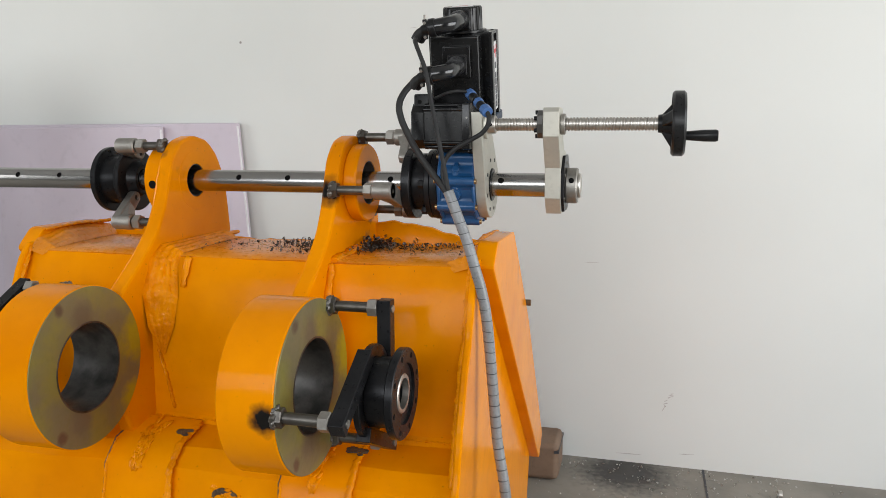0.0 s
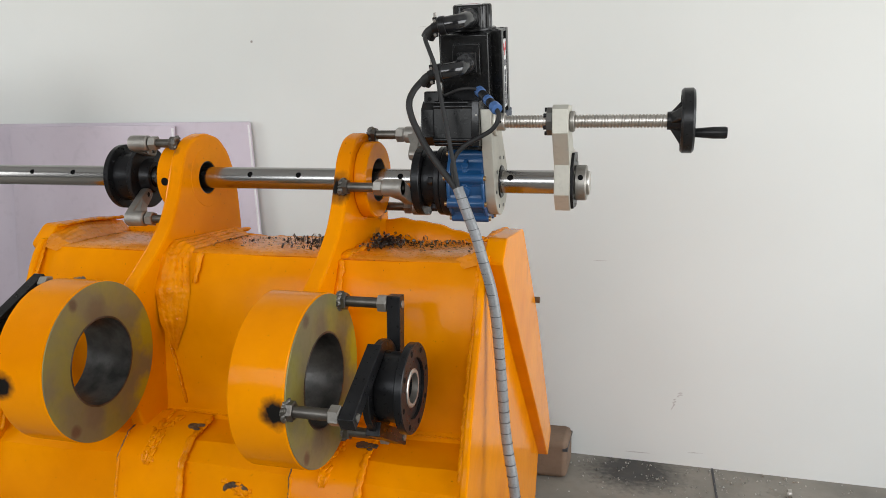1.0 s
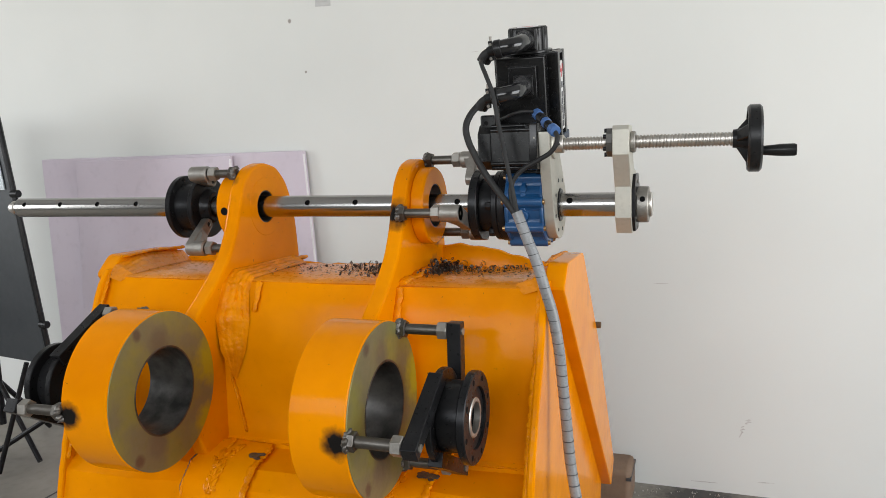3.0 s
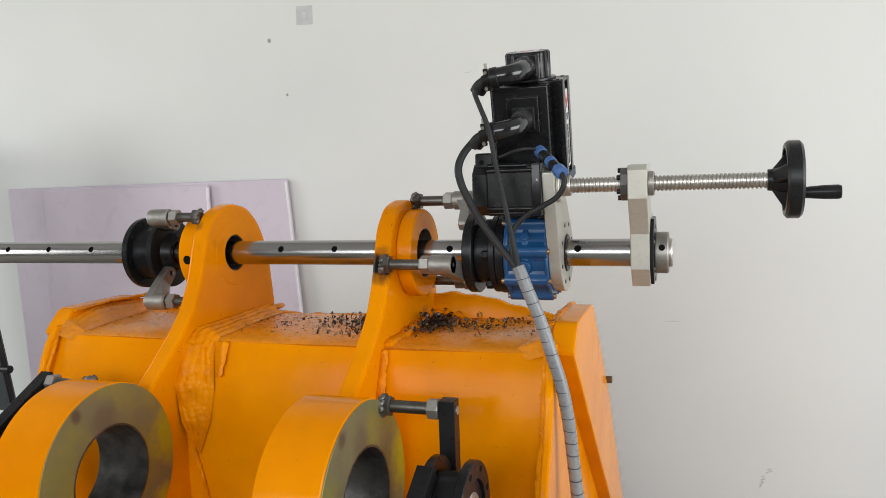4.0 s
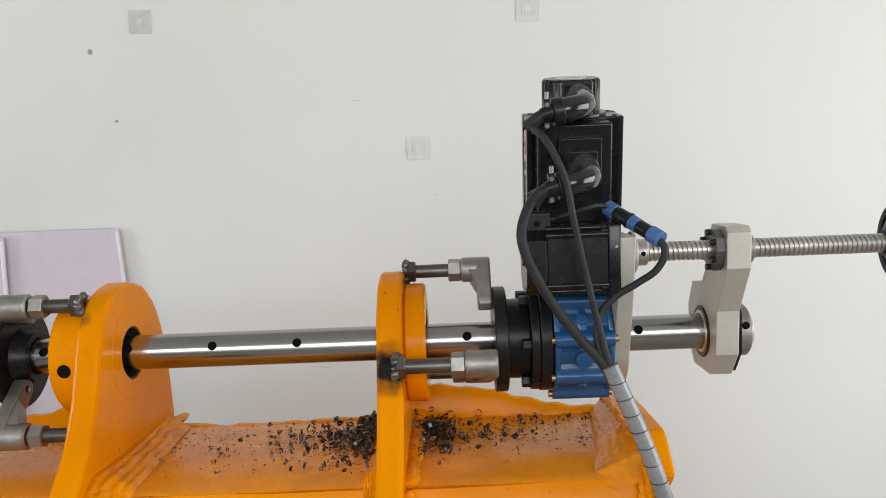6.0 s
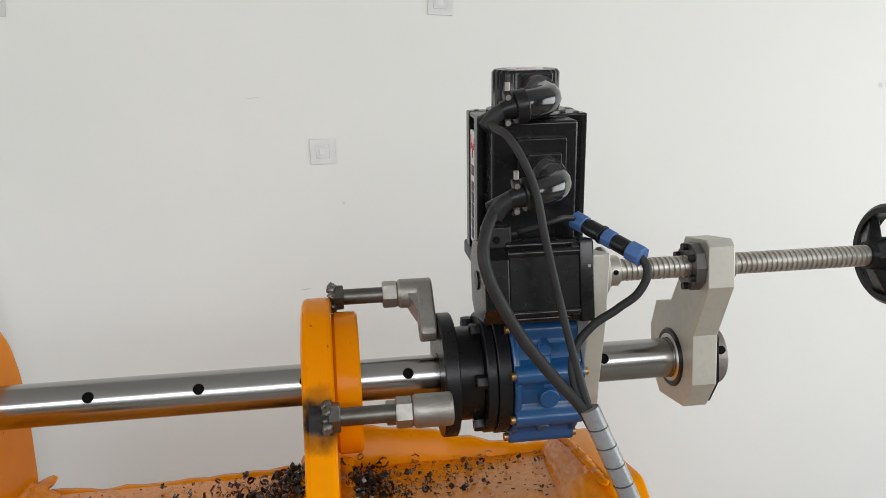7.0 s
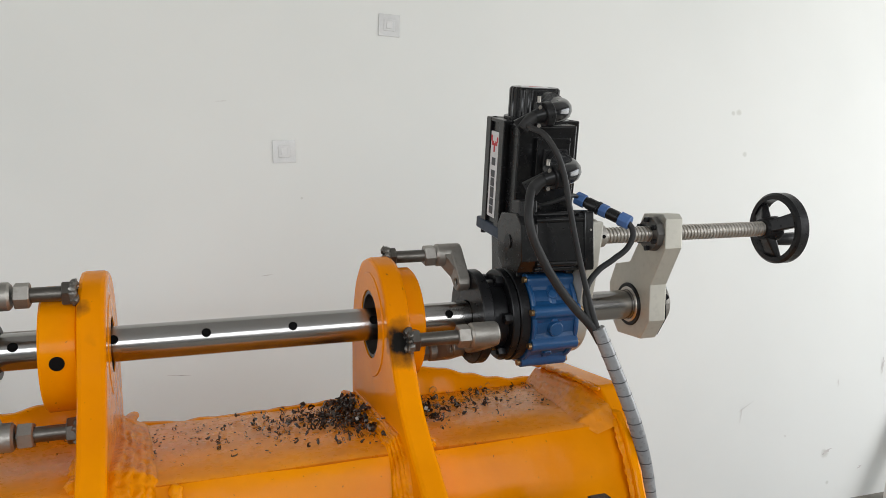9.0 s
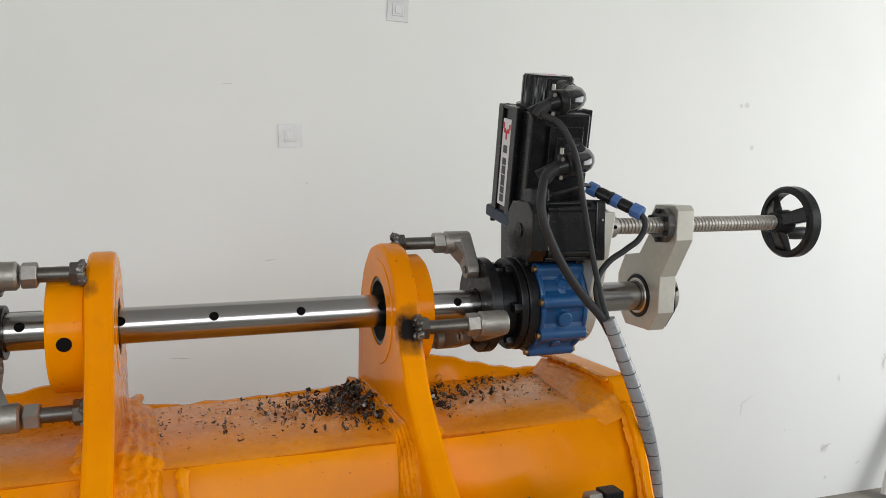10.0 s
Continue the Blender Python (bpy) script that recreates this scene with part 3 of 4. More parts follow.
    part("back_lip", torn_lip(-0.15, 0.27, 0.120, 0.85, [0.889, 0.885, 0.887, 0.888, 0.890, 0.892]), PAINT, t, "torch-cut uneven back edge", angle=50)
    part("back_sheet", strip([(0.138, 0.87), (0.20, 0.66), (0.28, 0.23), (0.26, 0.05)], -0.445, 0.562, 0.02, 2), PAINT, t)
    return t


build_bucket()


# ---- boring machine ----
def build_bar():
    bm = lathe(bmesh.new(), [(-0.868, 0.001), (-0.868, 0.0225), (-0.866, 0.0245), (0.742, 0.0245), (0.744, 0.0225), (0.744, 0.001)], 0, ZB, 64)
    bmesh.ops.recalc_face_normals(bm, faces=bm.faces)
    me = bpy.data.meshes.new("bar")
    bm.to_mesh(me), bm.free()
    ob = new("bar_blank", me)
    cm = bmesh.new()
    for k in range(-7, 6):
        x = 0.1188 * k + 0.0005
        rod(cm, (x, -0.04, ZB + 0.0178), (x, 0.04, ZB - 0.0178), 0.0064, 20)
    me2 = bpy.data.meshes.new("drills")
    cm.to_mesh(me2), cm.free()
    cut = new("drills", me2)
    m = ob.modifiers.new("cut", "BOOLEAN")
    m.object, m.operation, m.solver = cut, "DIFFERENCE", "EXACT"
    out = mesh_of(ob)
    bpy.data.objects.remove(cut)
    t = thing("boring_bar", (-0.06, 0, ZB - 0.025), "polished steel boring bar with cross holes, running through both bucket ears", "boring bar")
    part("shaft", out, STEEL, t)
    # near-black plugs in the drilled holes put their inner shade into colour
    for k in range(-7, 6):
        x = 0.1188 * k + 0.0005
        part("cross_hole_plug", R((x, -0.0185, ZB + 0.0082), (x, 0.0185, ZB - 0.0082), 0.00625, 20), HOLE_SHADE, t, "near-black plug painting the shade inside a cross hole")
    part("centre_stub", lathe(bmesh.new(), [(-0.90, 0.001), (-0.90, 0.012), (-0.888, 0.018), (-0.878, 0.018), (-0.872, 0.010), (-0.867, 0.010), (-0.867, 0.001)], 0, ZB, 32), BRIGHT, t)
    return t


build_bar()


def stud_leg(t, x_ear, x_arm, y, z, deg=0):
    """A welded threaded stud with its two nuts, from an ear to a support arm."""
    s = 1 if x_arm > x_ear else -1
    stud = part("stud", lathe(bmesh.new(), [(x_ear, 0.001), (x_ear, 0.0096), (x_arm, 0.0096), (x_arm, 0.001)] if s > 0 else [(x_arm, 0.001), (x_arm, 0.0096), (x_ear, 0.0096), (x_ear, 0.001)], y, z, 20), STUD, t, "dark oiled threaded stud")
    a, b = sorted((x_ear + s * 0.002, x_ear + s * 0.015))
    part("nut", hex_nut(a, b, 0.0165, y, z, 0.2 + deg), STUD, stud, "hexagon nut welded to the ear")
    a, b = sorted((x_arm - s * 0.019, x_arm - s * 0.001))
    part("nut", hex_nut(a, b, 0.0165, y, z, 0.5 + deg), RAW, stud, "steel lock nut")
    rnd = random.Random(int(deg * 7 + x_ear * 100))
    bm = bmesh.new()
    for k in range(16):
        a = rnd.random() * 6.3
        m = pose(x_ear + s * 0.0025 * rnd.random(), y + 0.0125 * math.cos(a), z + 0.0125 * math.sin(a)) @ Matrix.Diagonal((0.9, 1.2, 1.0, 1))
        bmesh.ops.create_icosphere(bm, subdivisions=2, radius=0.0035 + 0.0035 * rnd.random(), matrix=m)
    for v in bm.verts:
        v.co += Vector((1, 1, 1)) * 0.003 * noise.noise(v.co * 260)
    part("tack_weld", bm, TACK, stud, "lumpy bare tack weld", angle=60)


def swing_arm(t, x0, x1, pivot, end, boss_x0, boss_x1):
    """A cast swing arm: a round head for the stud, a tapering web to its pivot on the flange, and a gusset between."""
    p, q = Vector(pivot), Vector(end)
    head = part("swing_arm", ring(min(boss_x0, boss_x1), max(boss_x0, boss_x1), 0.004, 0.0178, q.x, q.y, 32, 0.003), RAW, t, "grey cast steel swing arm")
    turn = math.atan2(p.y - q.y, p.x - q.x)
    rq, rp = 0.0178, 0.0138
    out = [(q.x + rq * math.cos(turn + radians(a)), q.y + rq * math.sin(turn + radians(a))) for a in range(80, 281, 20)]
    out += [(p.x + rp * math.cos(turn + radians(a)), p.y + rp * math.sin(turn + radians(a))) for a in range(-80, 81, 20)]
    part("web", plate(out, [(p.x, p.y, 0.0058)], x0, x1, 0.0025), RAW, head)
    # gusset from the head's free end down to the web
    s = 1 if abs(boss_x0 - x0) > abs(boss_x1 - x1) else -1
    near, far = (min(boss_x0, boss_x1) + 0.004, x0 + 0.002) if s > 0 else (max(boss_x0, boss_x1) - 0.004, x1 - 0.002)
    u = (p - q).normalized()
    v = Vector((-u.y, u.x))
    bm = bmesh.new()
    rows = []
    for f, w in ((0.0, 0.0150), (0.35, 0.0145), (0.72, 0.0125)):
        c = q + (p - q) * f
        xa = near + (far - near) * min(1.0, 0.15 + f * 1.15)
        rows.append([bm.verts.new((xa, c.x + v.x * k, c.y + v.y * k)) for k in (-w, w)] + [bm.verts.new((far, c.x + v.x * k, c.y + v.y * k)) for k in (w, -w)])
    for a, b in zip(rows, rows[1:]):
        for k in range(4):
            bm.faces.new((a[k], a[(k + 1) % 4], b[(k + 1) % 4], b[k]))
    bm.faces.new(rows[0]), bm.faces.new(rows[-1][::-1])
    part("gusset", bm, RAW, head, bevel=0.002)
    face = x0 if s > 0 else x1
    part("pivot_bolt", R((face + s * 0.003, p.x, p.y), (face + s * 0.010, p.x, p.y), 0.0056, 18), OXIDE, head)


def build_upper_supports():
    """The two bearing supports that carry the bar beside the ears."""
    # beside the drive
    t = thing("bearing_support", (0.42, 0, ZB - 0.072), "black bearing housing on three welded studs beside the drive", "bearing support", "bar supports")
    part("flange", ring(0.3945, 0.412, 0.026, 0.074, 0, ZB, 64), OXIDE, t)
    part("housing", ring(0.412, 0.4425, 0.026, 0.056, 0, ZB, 56), OXIDE, t)
    for deg, r, x, foot in zip(UP_ANGLES, (0.101, 0.118, 0.104), (0.272, 0.262, 0.272), (97, 216, 292)):
        _, y, z = ring_place(0, 0, ZB, r, deg)
        _, py, pz = ring_place(0, 0, ZB, 0.057, foot)
        stud_leg(t, x, 0.353, y, z, deg)
        swing_arm(t, 0.374, 0.394, (py, pz), (y, z), 0.352, 0.394)
    # at the other ear
    t = thing("bearing_support", (-0.33, 0, ZB - 0.08), "black flanged bearing housing on grey swing arms behind the ear", "bearing support", "bar supports")
    part("flange", ring(-0.348, -0.335, 0.026, 0.0755, 0, ZB, 64), OXIDE, t)
    part("housing", lathe(bmesh.new(), [(-0.335, 0.026), (-0.335, 0.058), (-0.318, 0.056), (-0.300, 0.052), (-0.288, 0.052), (-0.266, 0.036), (-0.256, 0.035), (-0.256, 0.026)], 0, ZB, 56), OXIDE, t)
    part("arm_flange", ring(-0.288, -0.276, 0.026, 0.073, 0, ZB, 64), OXIDE, t)
    for k in range(8):
        cap_screw(t, ring_place(-0.335, 0, ZB, 0.066, 45 * k + 10), (1, 0, 0), 0.0035, 0.003)
    for k, (y, z, py, pz) in enumerate(((-0.060, 1.119, -0.006, 1.100), (-0.090, 0.951, -0.034, 1.000), (0.112, 1.03, 0.058, 1.03))):
        stud_leg(t, -0.156, -0.226, y, z, 140 + 77 * k)
        swing_arm(t, -0.2755, -0.2565, (py, pz), (y, z), -0.2755, -0.228)


build_upper_supports()


def build_lower_support(x_face, s, base):
    """A three-legged bearing stand on a lower boss; s is the side to which it points."""
    X = lambda d: x_face + s * d
    lo = lambda a, b: (min(X(a), X(b)), max(X(a), X(b)))
    t = thing("bearing_stand", base, "black three-legged bearing holder bolted to studs welded on the boss", "bearing holder", "boss bearing holders")
    a, b = lo(0.100, 0.112)
    back = part("back_disc", ring(a, b, 0.030, 0.080, BY, BZ, 64), OXIDE, t)
    a, b = lo(0.112, 0.152)
    part("housing", ring(a, b, 0.026, 0.060, BY, BZ, 56), OXIDE, t)
    a, b = lo(0.152, 0.166)
    fl = part("flange", lathe(bmesh.new(), [(a, 0.052), (a, 0.076), (a + 0.0015, 0.0775), (b - 0.0015, 0.0775), (b, 0.076), (b, 0.052)], BY, BZ, 64), OXIDE, t)
    a, b = lo(0.150, 0.161)
    part("seal", ring(a, b, 0.033, 0.0525, BY, BZ, 56), OXIDE, fl)
    a, b = lo(0.112, 0.163)
    part("bearing_sleeve", ring(a, b, 0.0262, 0.0335, BY, BZ, 48), BRIGHT, fl, "bright steel bearing sleeve")
    for k in range(8):
        p = ring_place(X(0.1655), BY, BZ, 0.066, 45 * k + 15)
        # flat near-black disc in place of a shaded bolt hole
        part("bolt_hole_disc", R(p, (p[0] + s * 0.0010, p[1], p[2]), 0.0048, 16), HOLE_SHADE, fl)
    for deg in STUD_ANGLES:
        _, y, z = ring_place(0, BY, BZ, 0.147, deg)
        stud_leg(t, x_face, X(0.094), y, z, deg)
        _, py, pz = ring_place(0, BY, BZ, 0.076, deg - s * 48)
        u = Vector((y - py, z - pz))
        a, b = lo(0.094, 0.119)
        m = Matrix.Translation((0, py, pz)) @ Matrix.Rotation(math.atan2(u.y, u.x), 4, "X")
        arm = part("arm", B((a, -0.030, -0.0125), (b, u.length + 0.016, 0.0125), m), OXIDE, t, bevel=0.0015)
        p = (X(0.119), y, z)
        part("stud_end", R(p, (p[0] + s * 0.002, p[1], p[2]), 0.0068, 18), RAW, arm, "bright stud end")


build_lower_support(0.337, 1, (0.49, BY, BZ - 0.08))
build_lower_support(-0.220, -1, (-0.37, BY, BZ - 0.08))

SY, SZ = -0.075, 1.1625          # axis of the feed screw


LEAN = radians(11)               # the servo motor leans over the stepper


def build_drive():
    t = thing("drive_head", (0.52, 0, ZB - 0.09), "blue gearbox with black servo motor and aluminium end plate", "drive unit")
    # adapter flanges
    part("adapter_flange", ring(0.4425, 0.4545, 0.026, 0.0725, 0, ZB, 64), OXIDE, t)
    part("adapter_flange", ring(0.4552, 0.4712, 0.026, 0.074, 0, ZB, 64), OXIDE, t)
    for k in range(6):
        p = ring_place(0.44, 0, ZB, 0.0635, 60 * k + 57)
        part("bolt", hex_nut(0.430, 0.4425, 0.0088, p[1], p[2], 0.2), OXIDE, t)
    # blue gearbox: a fluted shell with nine screw lugs, two rims and a band round its middle
    gb = part("gearbox", ring(0.4725, 0.5505, 0.03, 0.0735, 0, ZB, 54, 0.002), BLUE, t, "blue painted cast gearbox")
    for lo, hi in ((0.4722, 0.4795), (0.5440, 0.5508)):
        part("gearbox_rim", ring(lo, hi, 0.06, 0.0785, 0, ZB, 54, 0.002), BLUE, gb)
    for k in range(9):
        a = 40 * k + 11.5
        pts = []
        for da, r in ((-15, 0.0725), (-8.5, 0.0765), (-5.5, 0.0845), (-2, 0.0872), (2, 0.0872), (5.5, 0.0845), (8.5, 0.0765), (15, 0.0725), (10, 0.066), (-10, 0.066)):
            _, y, z = ring_place(0, 0, ZB, r, a + da)
            pts.append((y, z))
        part("lug", plate(round_outline(pts, 0.003, 2), [], 0.4724, 0.5507, 0.0015), BLUE, gb)
        _, y, z = ring_place(0, 0, ZB, 0.0795, a)
        part("screw", R((0.4724, y, z), (0.4672, y, z), 0.0050, 12), BRASS, gb, "brass-coloured screw")
        part("screw", R((0.5508, y, z), (0.5550, y, z), 0.0050, 12), BRASS, gb, "brass-coloured screw")
    part("band", ring(0.5035, 0.5165, 0.06, 0.0768, 0, ZB, 54, 0.003), BLUE, gb)
    for a in (191.5, 151.5, 231.5):
        r = 0.0115 if a == 191.5 else 0.0075
        part("boss_pad", R(ring_place(0.510, 0, ZB, 0.070, a), ring_place(0.510, 0, ZB, 0.0835 if a == 191.5 else 0.0785, a), r, 20), BLUE, gb, bevel=0.002)
    part("neck", B((0.462, -0.040, ZB + 0.06), (0.549, 0.060, 1.172)), MOTOR_BLACK, t, bevel=0.004)
    part("neck_lug", B((0.535, -0.066, ZB + 0.066), (0.549, -0.036, ZB + 0.082)), MOTOR_BLACK, t, bevel=0.003)
    # end plate of aluminium
    pl = [(0.0692 * math.cos(radians(a)), ZB + 0.0692 * math.sin(radians(a))) for a in range(188, 391, 7)]
    pl += [(-0.028, 1.176), (-0.036, 1.187), (-0.1165, 1.187), (-0.0965, 1.108)]
    ep = part("end_plate", plate(round_outline(pl, 0.004, 2), [(0, ZB, 0.034)], 0.5512, 0.572, 0.0015), ALU, t, "pale anodised aluminium end plate")
    for k in range(8):
        cap_screw(ep, ring_place(0.5717, 0, ZB, 0.054, 45 * k + 20), (1, 0, 0), 0.0042, 0.0012, OXIDE)
    part("bar_bushing", ring(0.567, 0.5745, 0.0255, 0.0338, 0, ZB, 48), OXIDE, ep)
    part("screw_seat", ring(0.572, 0.594, 0.010, 0.0175, SY, SZ, 40), BRIGHT, ep)
    part("screw_seat", ring(0.572, 0.578, 0.010, 0.028, SY, SZ, 40), ALU, ep)
    part("set_screw", R((0.586, SY - 0.0165, SZ), (0.586, SY - 0.0185, SZ), 0.003, 10), HOLE_SHADE, ep)
    # stepper motor on the feed screw
    ty, tz = -0.078, 1.160
    def square(half):
        return [(ty + a * half, tz + b * half) for a, b in ((-1, -1), (1, -1), (1, 1), (-1, 1))]
    st = part("stepper_motor", plate(round_outline(square(0.0435), 0.017, 1), [], 0.4335, 0.460, 0.002), MOTOR_BLACK, t)
    part("stepper_body", plate(round_outline(square(0.0420), 0.014, 1), [], 0.460, 0.536, 0.001), MOTOR_BLACK, st)
    part("stepper_front", plate(round_outline(square(0.0445), 0.005, 2), [], 0.536, 0.5510, 0.0015), MOTOR_BLACK, st)
    for b in (-1, 1):
        part("body_rail", R((0.459, ty - 0.0385, tz + b * 0.0320), (0.537, ty - 0.0385, tz + b * 0.0320), 0.0045, 12), MOTOR_BLACK, st)
        part("body_rail", R((0.459, ty - 0.0300, tz + b * 0.0398), (0.537, ty - 0.0300, tz + b * 0.0398), 0.0045, 12), MOTOR_BLACK, st)
        cap_screw(st, (0.536, ty - 0.037, tz + b * 0.036), (-1, 0, 0), 0.0048, 0.008, OXIDE)
    part("hub", R((0.4340, ty + 0.002, tz + 0.001), (0.4318, ty + 0.002, tz + 0.001), 0.0105, 24), PLASTIC, st)
    part("terminal_box", B((0.4365, ty - 0.032, 1.196), (0.4665, ty - 0.004, 1.2225)), PLASTIC, st, bevel=0.004)
    part("box_gland", R((0.466, ty - 0.018, 1.211), (0.474, ty - 0.018, 1.212), 0.0065, 16), PLASTIC, st, bevel=0.001)
    part("box_hole_disc", R((0.449, ty - 0.0324, 1.207), (0.449, ty - 0.030, 1.207), 0.0042, 14), HOLE_SHADE, st)
    part("body_screw", R((0.5455, ty - 0.0442, tz + 0.016), (0.5455, ty - 0.0455, tz + 0.016), 0.0018, 10), RAW, st)
    # servo motor, upright in its own frame: v runs from the front to the back, w up
    cx = 0.512
    base = Matrix.Translation((0, 0.0885, 1.176)) @ Matrix.Rotation(LEAN, 4, "X")
    def at(x, v, w):
        return base @ Vector((x, v, w))
    def blk(x0, x1, v0, v1, w0, w1):
        return B((x0, v0, w0), (x1, v1, w1), base)
    sm = part("servo_motor", blk(cx - 0.0605, cx + 0.0605, -0.091, -0.022, 0.018, 0.1855), MOTOR_BLACK, t, bevel=0.002)
    for sx in (-1, 1):
        for v in (-0.0815, -0.0295):
            a, b = sorted((cx + sx * 0.0650, cx + sx * 0.040))
            part("corner_rail", blk(a, b, v - 0.0095, v + 0.0095, 0.018, 0.187), MOTOR_BLACK, sm, bevel=0.002)
            part("rail_hole_disc", R(at(cx + sx * 0.054, v, 0.1868), at(cx + sx * 0.054, v, 0.1876), 0.0035, 14), HOLE_SHADE, sm)
        part("flange_bolt", R(at(cx + sx * 0.055, -0.010, -0.008), at(cx + sx * 0.055, -0.010, 0.0), 0.0045, 12), OXIDE, sm)
    part("motor_top", blk(cx - 0.0642, cx + 0.0642, -0.0905, -0.0205, 0.181, 0.1865), MOTOR_BLACK, sm, bevel=0.0015)
    part("motor_flange", blk(cx - 0.0655, cx + 0.0655, -0.112, 0.0, 0.0, 0.019), BLUE_BLACK, sm, "blue-black motor flange", bevel=0.003)
    part("front_pad", blk(0.4575, 0.5560, -0.124, -0.0885, 0.012, 0.1835), MOTOR_BLACK, sm, bevel=0.004)
    part("end_step", R(at(cx, -0.056, 0.186), at(cx, -0.056, 0.191), 0.047, 44), MOTOR_BLACK, sm, bevel=0.001)
    # ribbed encoder cap with a flat front
    cap, prof = bmesh.new(), []
    for k in range(120):
        a = 2 * math.pi * k / 120
        r = 0.0395 - (0.0016 if k % 5 in (3, 4) else 0)
        prof.append((r * math.cos(a), max(r * math.sin(a), -0.0335)))
    loops = [[cap.verts.new(at(0.5115 + a * f, -0.055 + b * f, w)) for a, b in prof] for w, f in ((0.190, 1.0), (0.2325, 1.0), (0.236, 0.93))]
    for p, q in zip(loops, loops[1:]):
        for k in range(120):
            cap.faces.new((p[k], p[(k + 1) % 120], q[(k + 1) % 120], q[k]))
    cap.faces.new(loops[0][::-1]), cap.faces.new(loops[2])
    ec = part("encoder_cap", cap, MOTOR_BLACK, sm, "ribbed black encoder cap")
    part("rating_label", R(at(0.5115, -0.052, 0.2358), at(0.5115, -0.052, 0.2367), 0.0215, 32), LABEL, ec, "round pale label with a red line")
    part("label_line", blk(0.500, 0.523, -0.060, -0.0565, 0.2366, 0.2370), RED, ec)
    # side labels between cooling grooves
    for sx in (-1, 1):
        xs = cx + sx * 0.0605
        for v in (-0.0360, -0.0385, -0.0725, -0.0755):
            part("cooling_rib", blk(xs - 0.0035, xs + 0.0035, v - 0.0006, v + 0.0006, 0.020, 0.180), MOTOR_BLACK, sm)
        a, b = sorted((xs, xs + sx * 0.0030))
        lb = part("side_label", blk(a, b, -0.0710, -0.0400, 0.029, 0.166), LABEL, sm, "white label with a red mark and dark print", bevel=0.001)
        a, b = sorted((xs + sx * 0.0028, xs + sx * 0.0036))
        for v0, v1, w0, w1 in ((-0.0580, -0.0530, 0.134, 0.148), (-0.0660, -0.0585, 0.144, 0.151), (-0.0525, -0.0450, 0.144, 0.151), (-0.0690, -0.0640, 0.150, 0.158), (-0.0470, -0.0420, 0.150, 0.160)):
            part("red_mark", blk(a, b, v0, v1, w0, w1), RED, lb, bevel=0.0002)
        for w0, w1 in ((0.113, 0.125), (0.094, 0.105), (0.0795, 0.0925), (0.0610, 0.0780), (0.0485, 0.0595), (0.0350, 0.0470)):
            part("print_bar", blk(a, b, -0.0625, -0.0490, w0, w1), INK, lb)
    # raised pad and elbow connectors on the motor's front
    part("connector_pad", blk(0.4845, 0.5405, -0.134, -0.122, 0.105, 0.166), MOTOR_BLACK, sm, bevel=0.002)
    for sx in (0.4885, 0.5365):
        part("pad_screw", R(at(sx, -0.134, 0.161), at(sx, -0.1355, 0.161), 0.0028, 12), OXIDE, sm)
    for w, v0 in ((0.2135, -0.0885), (0.1300, -0.132)):
        x = 0.5145
        P = lambda dx, dv, dw: at(x + dx, v0 + dv, w + dw)
        cn = part("connector", blk(x - 0.0195, x + 0.0195, v0 - 0.006, v0 + 0.003, w - 0.0195, w + 0.0195), PLASTIC, sm, "black elbow connector", bevel=0.002)
        for sx in (-1, 1):
            for sz in (-1, 1):
                part("screw", R(P(sx * 0.0150, -0.006, sz * 0.0150), P(sx * 0.0150, -0.0082, sz * 0.0150), 0.0026, 12), OXIDE, cn)
        part("coupling_ring", R(P(0, -0.006, 0), P(0, -0.021, -0.001), 0.0185, 30), PLASTIC, cn, bevel=0.002)
        for k in range(5):
            part("elbow_rib", R(P(0, -0.0225 - 0.0034 * k, -0.0005 * k), P(0, -0.0245 - 0.0034 * k, -0.0005 * k), 0.0182 - 0.0003 * k, 24), GLOSS, cn, bevel=0.0006)
        part("elbow", cable([P(0, -0.008, 0), P(0, -0.046, -0.002), P(-0.006, -0.066, -0.004), P(-0.020, -0.077, -0.006), P(-0.040, -0.080, -0.009)], 0.0158, 12), GLOSS, cn)
        part("clamp_ring", R(P(-0.030, -0.0795, -0.0078), P(-0.0435, -0.0805, -0.0095), 0.0178, 28), PLASTIC, cn, bevel=0.002)
        for dw, r in ((-0.013, 0.006), (0.013, 0.006)):
            part("clamp_ear", R(P(-0.0470, -0.0805, dw - 0.010), P(-0.0545, -0.0812, dw - 0.0115), r, 14), PLASTIC, cn, bevel=0.001)
            part("clamp_screw", R(P(-0.0505, -0.0870, dw - 0.012), P(-0.0505, -0.0740, dw - 0.010), 0.0030, 12), RAW, cn, "bright clamp screw")
        part("clamp_post", R(P(-0.0505, -0.081, -0.004), P(-0.0505, -0.081, 0.016), 0.0028, 12), RAW, cn, "bright clamp screw")
        part("gland", R(P(-0.0430, -0.0805, -0.0095), P(-0.0570, -0.0812, -0.0130), 0.0122, 22, 0.0092), PLASTIC, cn)
        part("boot", cable([P(-0.0540, -0.0812, -0.0125), P(-0.0640, -0.0815, -0.0185), P(-0.0725, -0.0810, -0.0295)], 0.0088, 8), RUBBER, cn, "soft rubber cable boot")
        flap = R(P(-0.048, -0.070, -0.010), P(-0.070, -0.058, -0.030), 0.007, 14, 0.0115)
        part("boot_flap", flap, PLASTIC, cn, "flared rubber sleeve")
    return t


build_drive()


